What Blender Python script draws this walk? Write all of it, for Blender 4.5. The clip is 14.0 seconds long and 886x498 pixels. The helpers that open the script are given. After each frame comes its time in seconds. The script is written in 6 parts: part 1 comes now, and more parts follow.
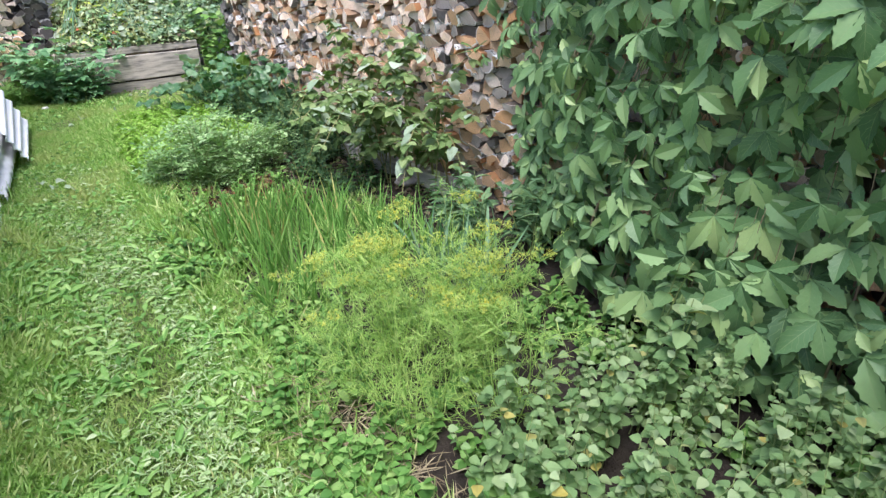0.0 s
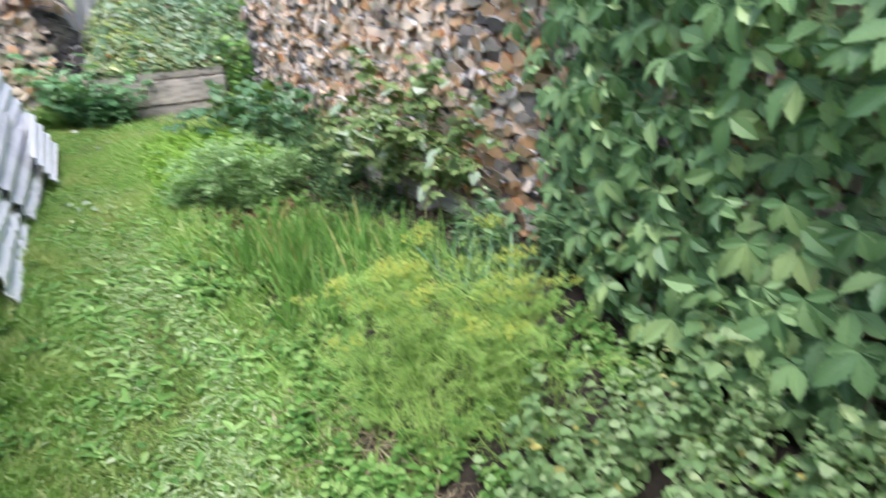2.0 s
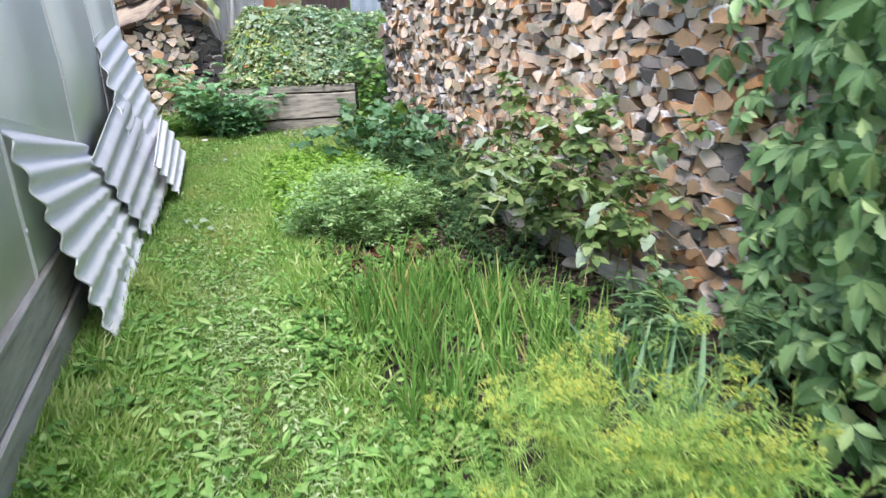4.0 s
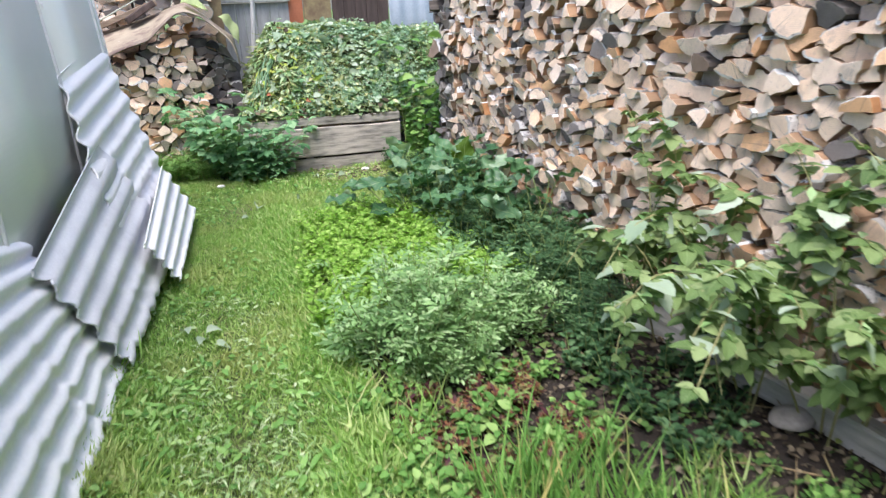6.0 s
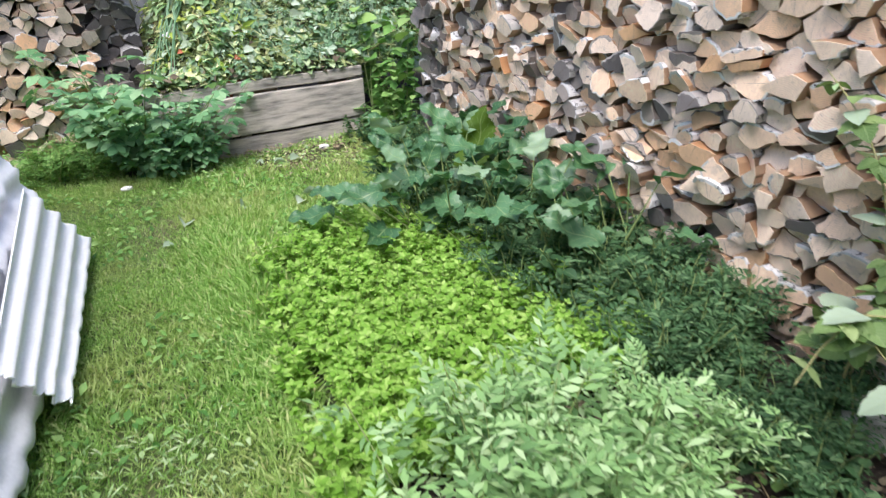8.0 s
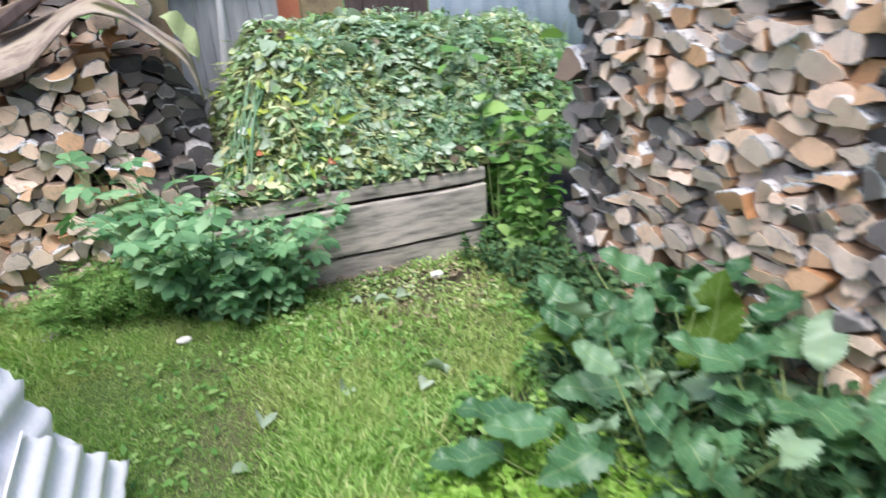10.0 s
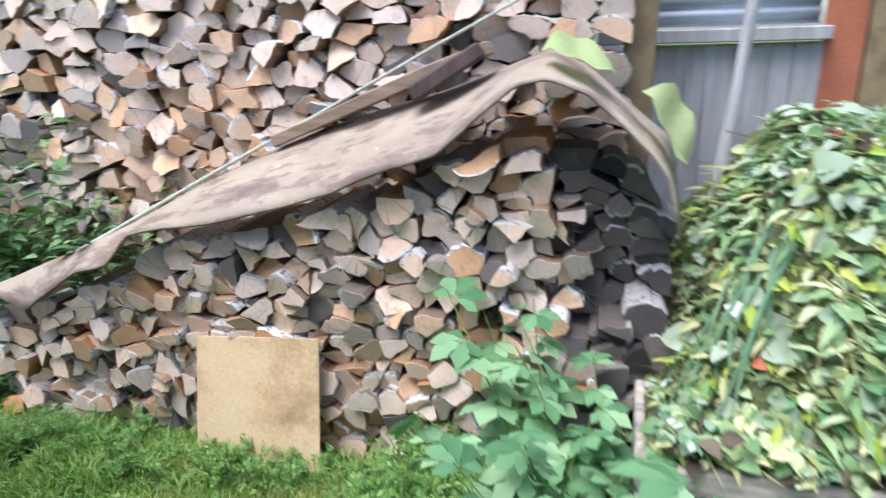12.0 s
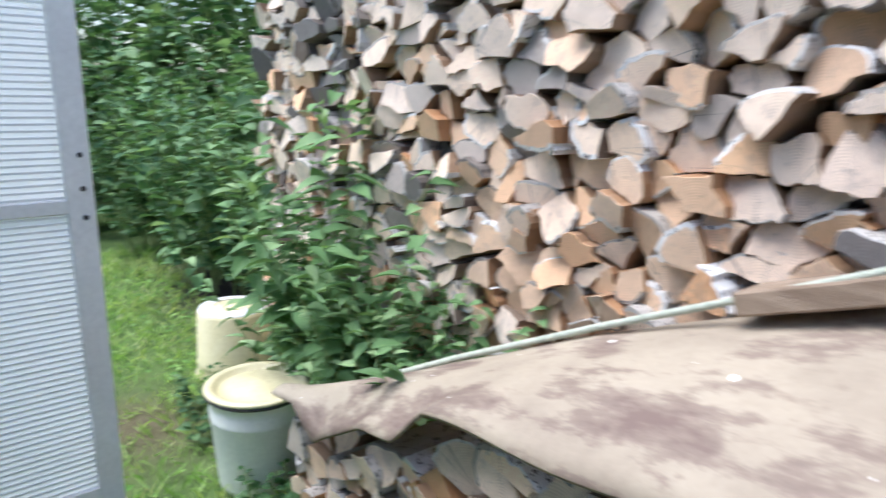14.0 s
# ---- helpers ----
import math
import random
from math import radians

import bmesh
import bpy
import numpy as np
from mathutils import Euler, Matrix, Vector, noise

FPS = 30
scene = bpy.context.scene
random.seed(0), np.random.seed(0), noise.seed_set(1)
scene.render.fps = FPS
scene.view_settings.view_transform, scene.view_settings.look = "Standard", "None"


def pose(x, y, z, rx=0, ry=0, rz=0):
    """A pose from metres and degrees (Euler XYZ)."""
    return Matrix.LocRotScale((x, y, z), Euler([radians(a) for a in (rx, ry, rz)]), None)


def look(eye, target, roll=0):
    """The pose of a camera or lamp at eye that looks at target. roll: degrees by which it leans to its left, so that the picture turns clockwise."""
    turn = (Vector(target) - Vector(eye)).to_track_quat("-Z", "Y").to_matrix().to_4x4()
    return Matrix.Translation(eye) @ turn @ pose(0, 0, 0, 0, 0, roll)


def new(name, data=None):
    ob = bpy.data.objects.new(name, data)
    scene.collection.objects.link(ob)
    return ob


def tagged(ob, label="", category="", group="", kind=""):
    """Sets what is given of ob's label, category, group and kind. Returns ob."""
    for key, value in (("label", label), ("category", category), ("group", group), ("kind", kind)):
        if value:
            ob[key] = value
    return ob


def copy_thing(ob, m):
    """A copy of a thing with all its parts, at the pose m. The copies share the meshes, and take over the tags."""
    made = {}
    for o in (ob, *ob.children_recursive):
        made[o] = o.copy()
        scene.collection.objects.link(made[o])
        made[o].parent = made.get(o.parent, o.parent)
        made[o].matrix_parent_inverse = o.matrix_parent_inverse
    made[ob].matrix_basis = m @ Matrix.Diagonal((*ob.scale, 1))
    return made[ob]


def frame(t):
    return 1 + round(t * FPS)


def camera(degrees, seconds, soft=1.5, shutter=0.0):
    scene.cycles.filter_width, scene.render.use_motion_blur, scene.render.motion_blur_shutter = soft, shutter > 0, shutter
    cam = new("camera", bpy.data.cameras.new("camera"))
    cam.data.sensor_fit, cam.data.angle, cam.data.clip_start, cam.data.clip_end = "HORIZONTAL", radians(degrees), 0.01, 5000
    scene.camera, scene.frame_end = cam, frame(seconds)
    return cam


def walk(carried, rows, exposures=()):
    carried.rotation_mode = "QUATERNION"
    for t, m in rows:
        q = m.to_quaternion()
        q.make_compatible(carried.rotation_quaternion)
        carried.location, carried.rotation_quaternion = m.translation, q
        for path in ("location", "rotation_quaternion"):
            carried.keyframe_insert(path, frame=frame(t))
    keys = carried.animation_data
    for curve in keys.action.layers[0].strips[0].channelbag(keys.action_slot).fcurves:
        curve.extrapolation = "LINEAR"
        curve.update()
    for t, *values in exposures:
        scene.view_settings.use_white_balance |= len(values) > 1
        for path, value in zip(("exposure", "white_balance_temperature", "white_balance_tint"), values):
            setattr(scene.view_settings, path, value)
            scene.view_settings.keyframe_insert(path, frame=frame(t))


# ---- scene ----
cam = camera(69.2, 14.0, soft=1.35, shutter=0.4)
PATH = [
    (0, (-0.092, 0.255, 1.366), (0.909, 1.744, 0.484), -2.3),
    (0.5, (-0.103, 0.241, 1.369), (0.904, 1.716, 0.469), -1.5),
    (1, (-0.099, 0.244, 1.358), (0.978, 1.635, 0.406), -0.8),
    (1.5, (-0.091, 0.254, 1.359), (1.041, 1.463, 0.237), -0.2),
    (2, (-0.095, 0.286, 1.355), (0.88, 1.833, 0.545), -2.5),
    (2.5, (-0.102, 0.342, 1.34), (0.679, 2.034, 0.612), -2.6),
    (2.7, (-0.131, 0.37, 1.319), (0.665, 2.048, 0.579), -1.8),
    (4.8, (0.096, 1.394, 1.311), (0.732, 3.146, 0.586), -0.9),
    (5, (0.107, 1.53, 1.317), (0.739, 3.288, 0.602), -1.9),
    (5.5, (0.132, 1.847, 1.304), (0.784, 3.595, 0.583), -3.7),
    (6, (0.161, 2.185, 1.308), (0.808, 3.938, 0.594), -1.8),
    (6.5, (0.179, 2.531, 1.282), (0.837, 4.253, 0.506), -3.8),
    (7, (0.152, 2.876, 1.266), (0.913, 4.486, 0.356), -4.5),
    (7.2, (0.202, 3.047, 1.251), (0.967, 4.648, 0.329), -4.3),
    (9.3, (0.349, 4.221, 1.34), (1.212, 5.808, 0.482), -2.5),
    (9.5, (0.386, 4.38, 1.348), (1.216, 5.996, 0.511), -3.4),
    (10, (0.372, 4.775, 1.369), (1.07, 6.474, 0.577), -4.0),
    (10.5, (0.428, 5.137, 1.397), (0.914, 6.92, 0.632), -3.9),
    (11, (0.415, 5.519, 1.32), (0.693, 7.358, 0.583), -2.8),
    (11.5, (0.35, 5.935, 1.376), (0.413, 7.8, 0.657), -4.2),
    (12, (0.335, 6.317, 1.404), (-0.128, 8.165, 0.794), -1.7),
    (12.5, (0.26, 6.728, 1.426), (-0.387, 8.518, 0.813), -0.2),
    (13, (0.048, 7.088, 1.488), (-1.005, 8.693, 0.928), -1.0),
    (13.5, (-0.092, 7.294, 1.44), (-1.343, 8.795, 1.014), 1.8),
    (14, (-0.302, 7.465, 1.411), (-1.868, 8.613, 0.931), 1.6),
]
walk(cam, [(t, look(eye, target, roll)) for t, eye, target, roll in PATH], [(0, 1.11, 6200, 16), (6, 1.07, 6340, 16), (9.5, 1.01, 6280, 16), (12, 1.06, 5970, 16), (14, 1.04, 5960, 12)])

# ---- light: bright, even cloud cover ----
world = bpy.data.worlds.new("overcast_sky")
scene.world = world
world.use_nodes = True
wn = world.node_tree
sky = wn.nodes.new("ShaderNodeTexSky")
sky.sky_type = "NISHITA"
sky.sun_disc = False
sky.sun_elevation, sky.sun_rotation = radians(68), radians(214)
sky.air_density, sky.dust_density, sky.ozone_density = 1.0, 2.2, 1.0
wn.links.new(sky.outputs["Color"], wn.nodes["Background"].inputs["Color"])
wn.nodes["Background"].inputs["Strength"].default_value = 0.15
sun = new("sun", bpy.data.lights.new("sun", "SUN"))
sun.data.energy, sun.data.angle, sun.data.color = 2.3, radians(38), (1.0, 0.985, 0.95)
sun.matrix_world = look((-1.5, -2.2, 6.6), (0, 0, 0))


# ---- materials ----
def tree(name):
    m = bpy.data.materials.new(name)
    m.use_nodes = True
    nt = m.node_tree
    return m, nt, nt.nodes["Principled BSDF"], nt.nodes["Material Output"]


def node(nt, kind, **values):
    n = nt.nodes.new(kind)
    for key, value in values.items():
        n.inputs[key.replace("_", " ")].default_value = value
    return n


def ramp(nt, source, stops):
    r = nt.nodes.new("ShaderNodeValToRGB")
    e = r.color_ramp.elements
    while len(e) < len(stops):
        e.new(0.5)
    for el, (at, c) in zip(e, stops):
        el.position, el.color = at, (*c, 1)
    nt.links.new(source, r.inputs["Fac"])
    return r.outputs["Color"]


def mix(nt, fac, a, b, blend="MIX"):
    m = nt.nodes.new("ShaderNodeMix")
    m.data_type, m.blend_type = "RGBA", blend
    for sock, v in ((m.inputs[0], fac), (m.inputs[6], a), (m.inputs[7], b)):
        if hasattr(v, "is_linked"):
            nt.links.new(v, sock)
        else:
            sock.default_value = v if isinstance(v, (int, float)) else (*v, 1)
    return m.outputs[2]


def calc(nt, op, a, b=0.0):
    m = nt.nodes.new("ShaderNodeMath")
    m.operation = op
    for sock, v in zip(m.inputs, (a, b)):
        if hasattr(v, "is_linked"):
            nt.links.new(v, sock)
        else:
            sock.default_value = v
    return m.outputs[0]


def noise_out(nt, scale, detail=4.0, rough=0.55, vector=None):
    n = node(nt, "ShaderNodeTexNoise", Scale=scale, Detail=detail, Roughness=rough)
    if vector is None:
        vector = nt.nodes.new("ShaderNodeTexCoord").outputs["Object"]
    nt.links.new(vector, n.inputs["Vector"])
    return n.outputs["Fac"]


def bump(nt, bsdf, height, strength=0.4, distance=0.005):
    b = node(nt, "ShaderNodeBump", Strength=strength, Distance=distance)
    nt.links.new(height, b.inputs["Height"])
    nt.links.new(b.outputs["Normal"], bsdf.inputs["Normal"])


def stretched(nt, scale, space="Object"):
    m = node(nt, "ShaderNodeMapping", Scale=scale)
    nt.links.new(nt.nodes.new("ShaderNodeTexCoord").outputs[space], m.inputs["Vector"])
    return m.outputs["Vector"]


def plain(name, stops, scale=8.0, rough=0.7, metal=0.0, bumps=0.3, fine=60.0, stretch=None, depth=0.004, flecks=None):
    """A surface of stains at one scale and grain at another."""
    m, nt, b, out = tree(name)
    vec = stretched(nt, stretch) if stretch else None
    big = noise_out(nt, scale, 6.0, 0.6, vec)
    small = noise_out(nt, fine, 4.0, 0.6, vec)
    c = ramp(nt, big, stops)
    c = mix(nt, 0.35, c, mix(nt, small, (0.35, 0.35, 0.35), (1.0, 1.0, 1.0)), "MULTIPLY")
    c = mix(nt, 0.18, c, mix(nt, small, (0.6, 0.6, 0.6), (1.3, 1.3, 1.3)), "OVERLAY")
    if flecks:
        c = mix(nt, calc(nt, "GREATER_THAN", noise_out(nt, 42.0, 2.0, 0.5), 0.745), c, flecks)
    nt.links.new(c, b.inputs["Base Color"])
    b.inputs["Roughness"].default_value, b.inputs["Metallic"].default_value = rough, metal
    bump(nt, b, small, bumps, depth)
    return m


def leafy(name, stops, veins=0.0, rough=0.55, glow=0.24, gloss=0.2, dry=None):
    """Leaf tissue: a tint for every leaf, mottling, veins, and light let through."""
    m, nt, b, out = tree(name)
    geo = nt.nodes.new("ShaderNodeNewGeometry")
    info = nt.nodes.new("ShaderNodeObjectInfo")
    rnd = calc(nt, "FRACT", calc(nt, "ADD", geo.outputs["Random Per Island"], info.outputs["Random"]))
    c = ramp(nt, rnd, stops)
    spots = noise_out(nt, 35.0, 3.0, 0.6)
    c = mix(nt, 0.3, c, mix(nt, spots, (0.55, 0.6, 0.5), (1.35, 1.35, 1.25)), "MULTIPLY")
    if dry:
        c = mix(nt, ramp(nt, noise_out(nt, 1.7, 4.0, 0.6), ((0.48, (0, 0, 0)), (0.72, (0.75, 0.75, 0.75)))), c, dry)
    if veins:
        uv = nt.nodes.new("ShaderNodeSeparateXYZ")
        nt.links.new(nt.nodes.new("ShaderNodeTexCoord").outputs["UV"], uv.inputs[0])
        side = calc(nt, "ABSOLUTE", calc(nt, "SUBTRACT", uv.outputs[0], 0.5))
        rib = calc(nt, "LESS_THAN", side, 0.018)
        wave = calc(nt, "FRACT", calc(nt, "MULTIPLY", calc(nt, "SUBTRACT", uv.outputs[1], calc(nt, "MULTIPLY", side, 0.55)), 7.0))
        line = calc(nt, "LESS_THAN", wave, 0.10)
        fac = calc(nt, "MULTIPLY", calc(nt, "MAXIMUM", rib, calc(nt, "MULTIPLY", line, 0.6)), veins)
        c = mix(nt, fac, c, (0.3, 0.4, 0.18))
        bump(nt, b, calc(nt, "SUBTRACT", 1.0, wave), 0.35, 0.004)
    nt.links.new(c, b.inputs["Base Color"])
    b.inputs["Roughness"].default_value = rough
    b.inputs["Specular IOR Level"].default_value = gloss
    tr = nt.nodes.new("ShaderNodeBsdfTranslucent")
    nt.links.new(mix(nt, 1.0, c, (1.2, 1.25, 0.7), "MULTIPLY"), tr.inputs["Color"])
    sh = nt.nodes.new("ShaderNodeMixShader")
    sh.inputs[0].default_value = glow
    nt.links.new(b.outputs[0], sh.inputs[1])
    nt.links.new(tr.outputs[0], sh.inputs[2])
    nt.links.new(sh.outputs[0], out.inputs["Surface"])
    return m


def attr(nt, name):
    a = nt.nodes.new("ShaderNodeAttribute")
    a.attribute_name = name
    return a.outputs["Fac"]


def spread(nt, x, y):
    """A vector from two numbers."""
    v = nt.nodes.new("ShaderNodeCombineXYZ")
    nt.links.new(x, v.inputs[0])
    nt.links.new(y, v.inputs[1])
    return v.outputs[0]


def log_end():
    """Sawn log ends: rings and checks round the pith, from fresh tan to weathered grey; the darkest tones also paint
    shade.
    """
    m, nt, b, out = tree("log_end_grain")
    age_shade, seed = attr(nt, "age_shade"), attr(nt, "seed")
    c = ramp(nt, age_shade, ((0.0, (0.62, 0.40, 0.22)), (0.12, (0.74, 0.52, 0.34)), (0.3, (0.96, 0.80, 0.65)), (0.55, (0.89, 0.78, 0.68)), (0.76, (0.30, 0.28, 0.27)), (1.0, (0.045, 0.044, 0.047))))
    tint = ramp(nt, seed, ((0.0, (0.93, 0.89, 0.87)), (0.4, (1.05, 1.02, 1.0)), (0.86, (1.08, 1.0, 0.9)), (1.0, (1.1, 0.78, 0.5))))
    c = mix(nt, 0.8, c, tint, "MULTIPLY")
    uv = nt.nodes.new("ShaderNodeTexCoord").outputs["UV"]
    w = node(nt, "ShaderNodeTexWave", Scale=55.0, Distortion=1.2, Detail=2.0)
    w.wave_type, w.rings_direction = "RINGS", "SPHERICAL"
    nt.links.new(uv, w.inputs["Vector"])
    c = mix(nt, 0.2, c, mix(nt, w.outputs["Fac"], (0.55, 0.5, 0.45), (1.15, 1.15, 1.15)), "MULTIPLY")
    sep = nt.nodes.new("ShaderNodeSeparateXYZ")
    nt.links.new(uv, sep.inputs[0])
    turn = calc(nt, "ADD", calc(nt, "ARCTAN2", sep.outputs[1], sep.outputs[0]), calc(nt, "MULTIPLY", seed, 40.0))
    ray = noise_out(nt, 1.0, 3.0, 0.6, spread(nt, calc(nt, "MULTIPLY", turn, 9.0), seed))
    c = mix(nt, calc(nt, "MULTIPLY", calc(nt, "GREATER_THAN", ray, 0.64), 0.55), c, (0.10, 0.075, 0.06))
    blot = noise_out(nt, 14.0, 5.0, 0.6)
    c = mix(nt, calc(nt, "MULTIPLY", calc(nt, "GREATER_THAN", blot, 0.62), 0.22), c, (0.24, 0.22, 0.21))
    saw = noise_out(nt, 1.0, 5.0, 0.7, stretched(nt, (260, 55, 55), "UV"))
    c = mix(nt, 0.75, c, mix(nt, saw, (0.45, 0.44, 0.43), (1.5, 1.5, 1.5)), "MULTIPLY")
    speck = noise_out(nt, 85.0, 4.0, 0.7)
    c = mix(nt, calc(nt, "MULTIPLY", calc(nt, "GREATER_THAN", speck, 0.64), 0.35), c, (0.12, 0.10, 0.085))
    wash = noise_out(nt, 22.0, 4.0, 0.6)
    c = mix(nt, 0.45, c, mix(nt, wash, (0.66, 0.63, 0.6), (1.5, 1.5, 1.5)), "MULTIPLY")
    nt.links.new(c, b.inputs["Base Color"])
    b.inputs["Roughness"].default_value = 0.85
    bump(nt, b, saw, 0.8, 0.012)
    return m


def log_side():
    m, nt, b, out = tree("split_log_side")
    age_shade, seed = attr(nt, "age_shade"), attr(nt, "seed")
    # Sides coloured darker than the ends, which puts shade into the gaps.
    c = ramp(nt, age_shade, ((0.0, (0.46, 0.22, 0.09)), (0.3, (0.36, 0.22, 0.125)), (0.6, (0.20, 0.155, 0.12)), (1.0, (0.06, 0.056, 0.054))))
    g = noise_out(nt, 30.0, 4.0, 0.6)
    c = mix(nt, 0.5, c, mix(nt, g, (0.4, 0.4, 0.4), (1.4, 1.4, 1.4)), "MULTIPLY")
    nt.links.new(c, b.inputs["Base Color"])
    b.inputs["Roughness"].default_value = 0.85
    bump(nt, b, g, 0.5, 0.01)
    return m


def birch_bark():
    m, nt, b, out = tree("birch_bark")
    seed, age_shade = attr(nt, "seed"), attr(nt, "age_shade")
    c = ramp(nt, seed, ((0.0, (0.18, 0.15, 0.13)), (0.25, (0.40, 0.36, 0.32)), (0.5, (0.68, 0.65, 0.61)), (1.0, (0.88, 0.87, 0.85))))
    g = noise_out(nt, 55.0, 5.0, 0.7)
    c = mix(nt, calc(nt, "GREATER_THAN", g, 0.58), c, (0.07, 0.06, 0.055))
    c = mix(nt, calc(nt, "MULTIPLY", age_shade, 0.4), c, (0.12, 0.115, 0.11))
    nt.links.new(c, b.inputs["Base Color"])
    b.inputs["Roughness"].default_value = 0.7
    bump(nt, b, g, 0.6, 0.008)
    return m


def ground_mat():
    """Garden earth: bare dark bed soil, mossy lawn soil and worn straw-coloured patches."""
    m, nt, b, out = tree("garden_soil")
    bed, worn = attr(nt, "bed"), attr(nt, "worn")
    n1, n2 = noise_out(nt, 5.0, 6.0, 0.65), noise_out(nt, 70.0, 5.0, 0.7)
    lawn = ramp(nt, n1, ((0.25, (0.06, 0.11, 0.025)), (0.5, (0.10, 0.18, 0.04)), (0.75, (0.17, 0.22, 0.07))))
    soil = ramp(nt, n1, ((0.25, (0.018, 0.013, 0.010)), (0.55, (0.038, 0.028, 0.021)), (0.8, (0.075, 0.058, 0.045))))
    straw = ramp(nt, n2, ((0.3, (0.08, 0.065, 0.035)), (0.6, (0.17, 0.14, 0.075)), (0.8, (0.14, 0.16, 0.06))))
    c = mix(nt, bed, lawn, soil)
    c = mix(nt, worn, c, straw)
    c = mix(nt, 0.6, c, mix(nt, n2, (0.3, 0.3, 0.3), (1.5, 1.5, 1.5)), "MULTIPLY")
    nt.links.new(c, b.inputs["Base Color"])
    b.inputs["Roughness"].default_value = 0.95
    bump(nt, b, n2, 0.9, 0.02)
    return m


def lino_mat():
    """Old beige linoleum, blotched red-brown where it lay wet, with chalky spots."""
    m, nt, b, out = tree("worn_linoleum")
    soft, fine = noise_out(nt, 2.6, 6.0, 0.62), noise_out(nt, 110.0, 4.0, 0.6)
    c = ramp(nt, soft, ((0.3, (0.27, 0.22, 0.165)), (0.5, (0.38, 0.32, 0.24)), (0.75, (0.45, 0.385, 0.295))))
    blot = noise_out(nt, 3.4, 8.0, 0.68, stretched(nt, (1.0, 2.2, 1.6)))
    c = mix(nt, ramp(nt, blot, ((0.49, (0, 0, 0)), (0.545, (0.5, 0.5, 0.5)), (0.64, (0.85, 0.85, 0.85)))), c, (0.135, 0.083, 0.072))
    dots = noise_out(nt, 16.0, 6.0, 0.7)
    c = mix(nt, ramp(nt, dots, ((0.62, (0, 0, 0)), (0.68, (0.6, 0.6, 0.6)))), c, (0.20, 0.15, 0.12))
    c = mix(nt, calc(nt, "GREATER_THAN", noise_out(nt, 30.0, 1.0, 0.4), 0.79), c, (0.78, 0.75, 0.7))
    c = mix(nt, 0.3, c, mix(nt, fine, (0.5, 0.5, 0.5), (1.3, 1.3, 1.3)), "MULTIPLY")
    nt.links.new(c, b.inputs["Base Color"])
    b.inputs["Roughness"].default_value = 0.7
    bump(nt, b, dots, 0.25, 0.006)
    return m


M_END, M_SIDE, M_BARK, M_GROUND = log_end(), log_side(), birch_bark(), ground_mat()
M_GRASS = leafy("lawn_grass", ((0.0, (0.168, 0.325, 0.0672)), (0.5, (0.302, 0.493, 0.134)), (0.85, (0.459, 0.627, 0.246)), (1.0, (0.616, 0.605, 0.325))), glow=0.35, dry=(0.504, 0.515, 0.224))
M_WEED = leafy("low_weed_leaf", ((0.0, (0.077, 0.198, 0.044)), (0.6, (0.165, 0.33, 0.0825)), (1.0, (0.308, 0.462, 0.154))))
M_BROAD = leafy("broad_lawn_leaf", ((0.0, (0.13, 0.29, 0.07)), (0.6, (0.24, 0.44, 0.12)), (1.0, (0.40, 0.58, 0.22))), veins=0.2)
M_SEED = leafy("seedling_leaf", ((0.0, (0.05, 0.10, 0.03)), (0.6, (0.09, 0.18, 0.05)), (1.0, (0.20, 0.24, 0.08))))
M_STRAW = leafy("dead_straw", ((0.0, (0.16, 0.12, 0.08)), (0.6, (0.32, 0.26, 0.17)), (1.0, (0.48, 0.41, 0.28))), rough=0.8, glow=0.1)
M_NETTLE = leafy("nettle_leaf", ((0.0, (0.10, 0.20, 0.08)), (0.6, (0.18, 0.32, 0.14)), (1.0, (0.32, 0.45, 0.24))), veins=0.3)
M_CLIP = leafy("wilted_clipping", ((0.0, (0.22, 0.36, 0.13)), (0.6, (0.34, 0.48, 0.22)), (1.0, (0.50, 0.58, 0.36))), rough=0.7, glow=0.2)
M_VINE = leafy("creeper_leaf", ((0.0, (0.065, 0.135, 0.055)), (0.4, (0.15, 0.28, 0.11)), (0.8, (0.28, 0.43, 0.18)), (1.0, (0.42, 0.55, 0.22))), veins=0.5, rough=0.42, glow=0.08, gloss=0.4)
M_MINT = leafy("balm_leaf", ((0.0, (0.13, 0.235, 0.09)), (0.6, (0.23, 0.36, 0.15)), (0.97, (0.36, 0.46, 0.25)), (1.0, (0.55, 0.45, 0.12))), veins=0.25, rough=0.65, glow=0.25)
M_DILL = leafy("dill_thread", ((0.0, (0.24, 0.42, 0.10)), (0.6, (0.37, 0.56, 0.15)), (1.0, (0.52, 0.64, 0.22))), glow=0.35)
M_UMBEL = leafy("dill_flower", ((0.0, (0.36, 0.47, 0.13)), (0.7, (0.48, 0.54, 0.14)), (1.0, (0.64, 0.57, 0.09))), glow=0.35, rough=0.8)
M_ONION = leafy("onion_leaf", ((0.0, (0.11, 0.26, 0.06)), (0.6, (0.19, 0.38, 0.09)), (0.9, (0.29, 0.47, 0.15)), (1.0, (0.55, 0.48, 0.2))), rough=0.4)
M_LEEK = leafy("leek_leaf", ((0.0, (0.13, 0.27, 0.15)), (1.0, (0.25, 0.4, 0.24))), rough=0.45)
M_DARK = leafy("dark_shrub_leaf", ((0.0, (0.07, 0.15, 0.07)), (0.6, (0.14, 0.26, 0.12)), (1.0, (0.27, 0.40, 0.21))), veins=0.2)
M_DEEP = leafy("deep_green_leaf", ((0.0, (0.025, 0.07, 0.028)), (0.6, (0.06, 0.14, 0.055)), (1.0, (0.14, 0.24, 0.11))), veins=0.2)
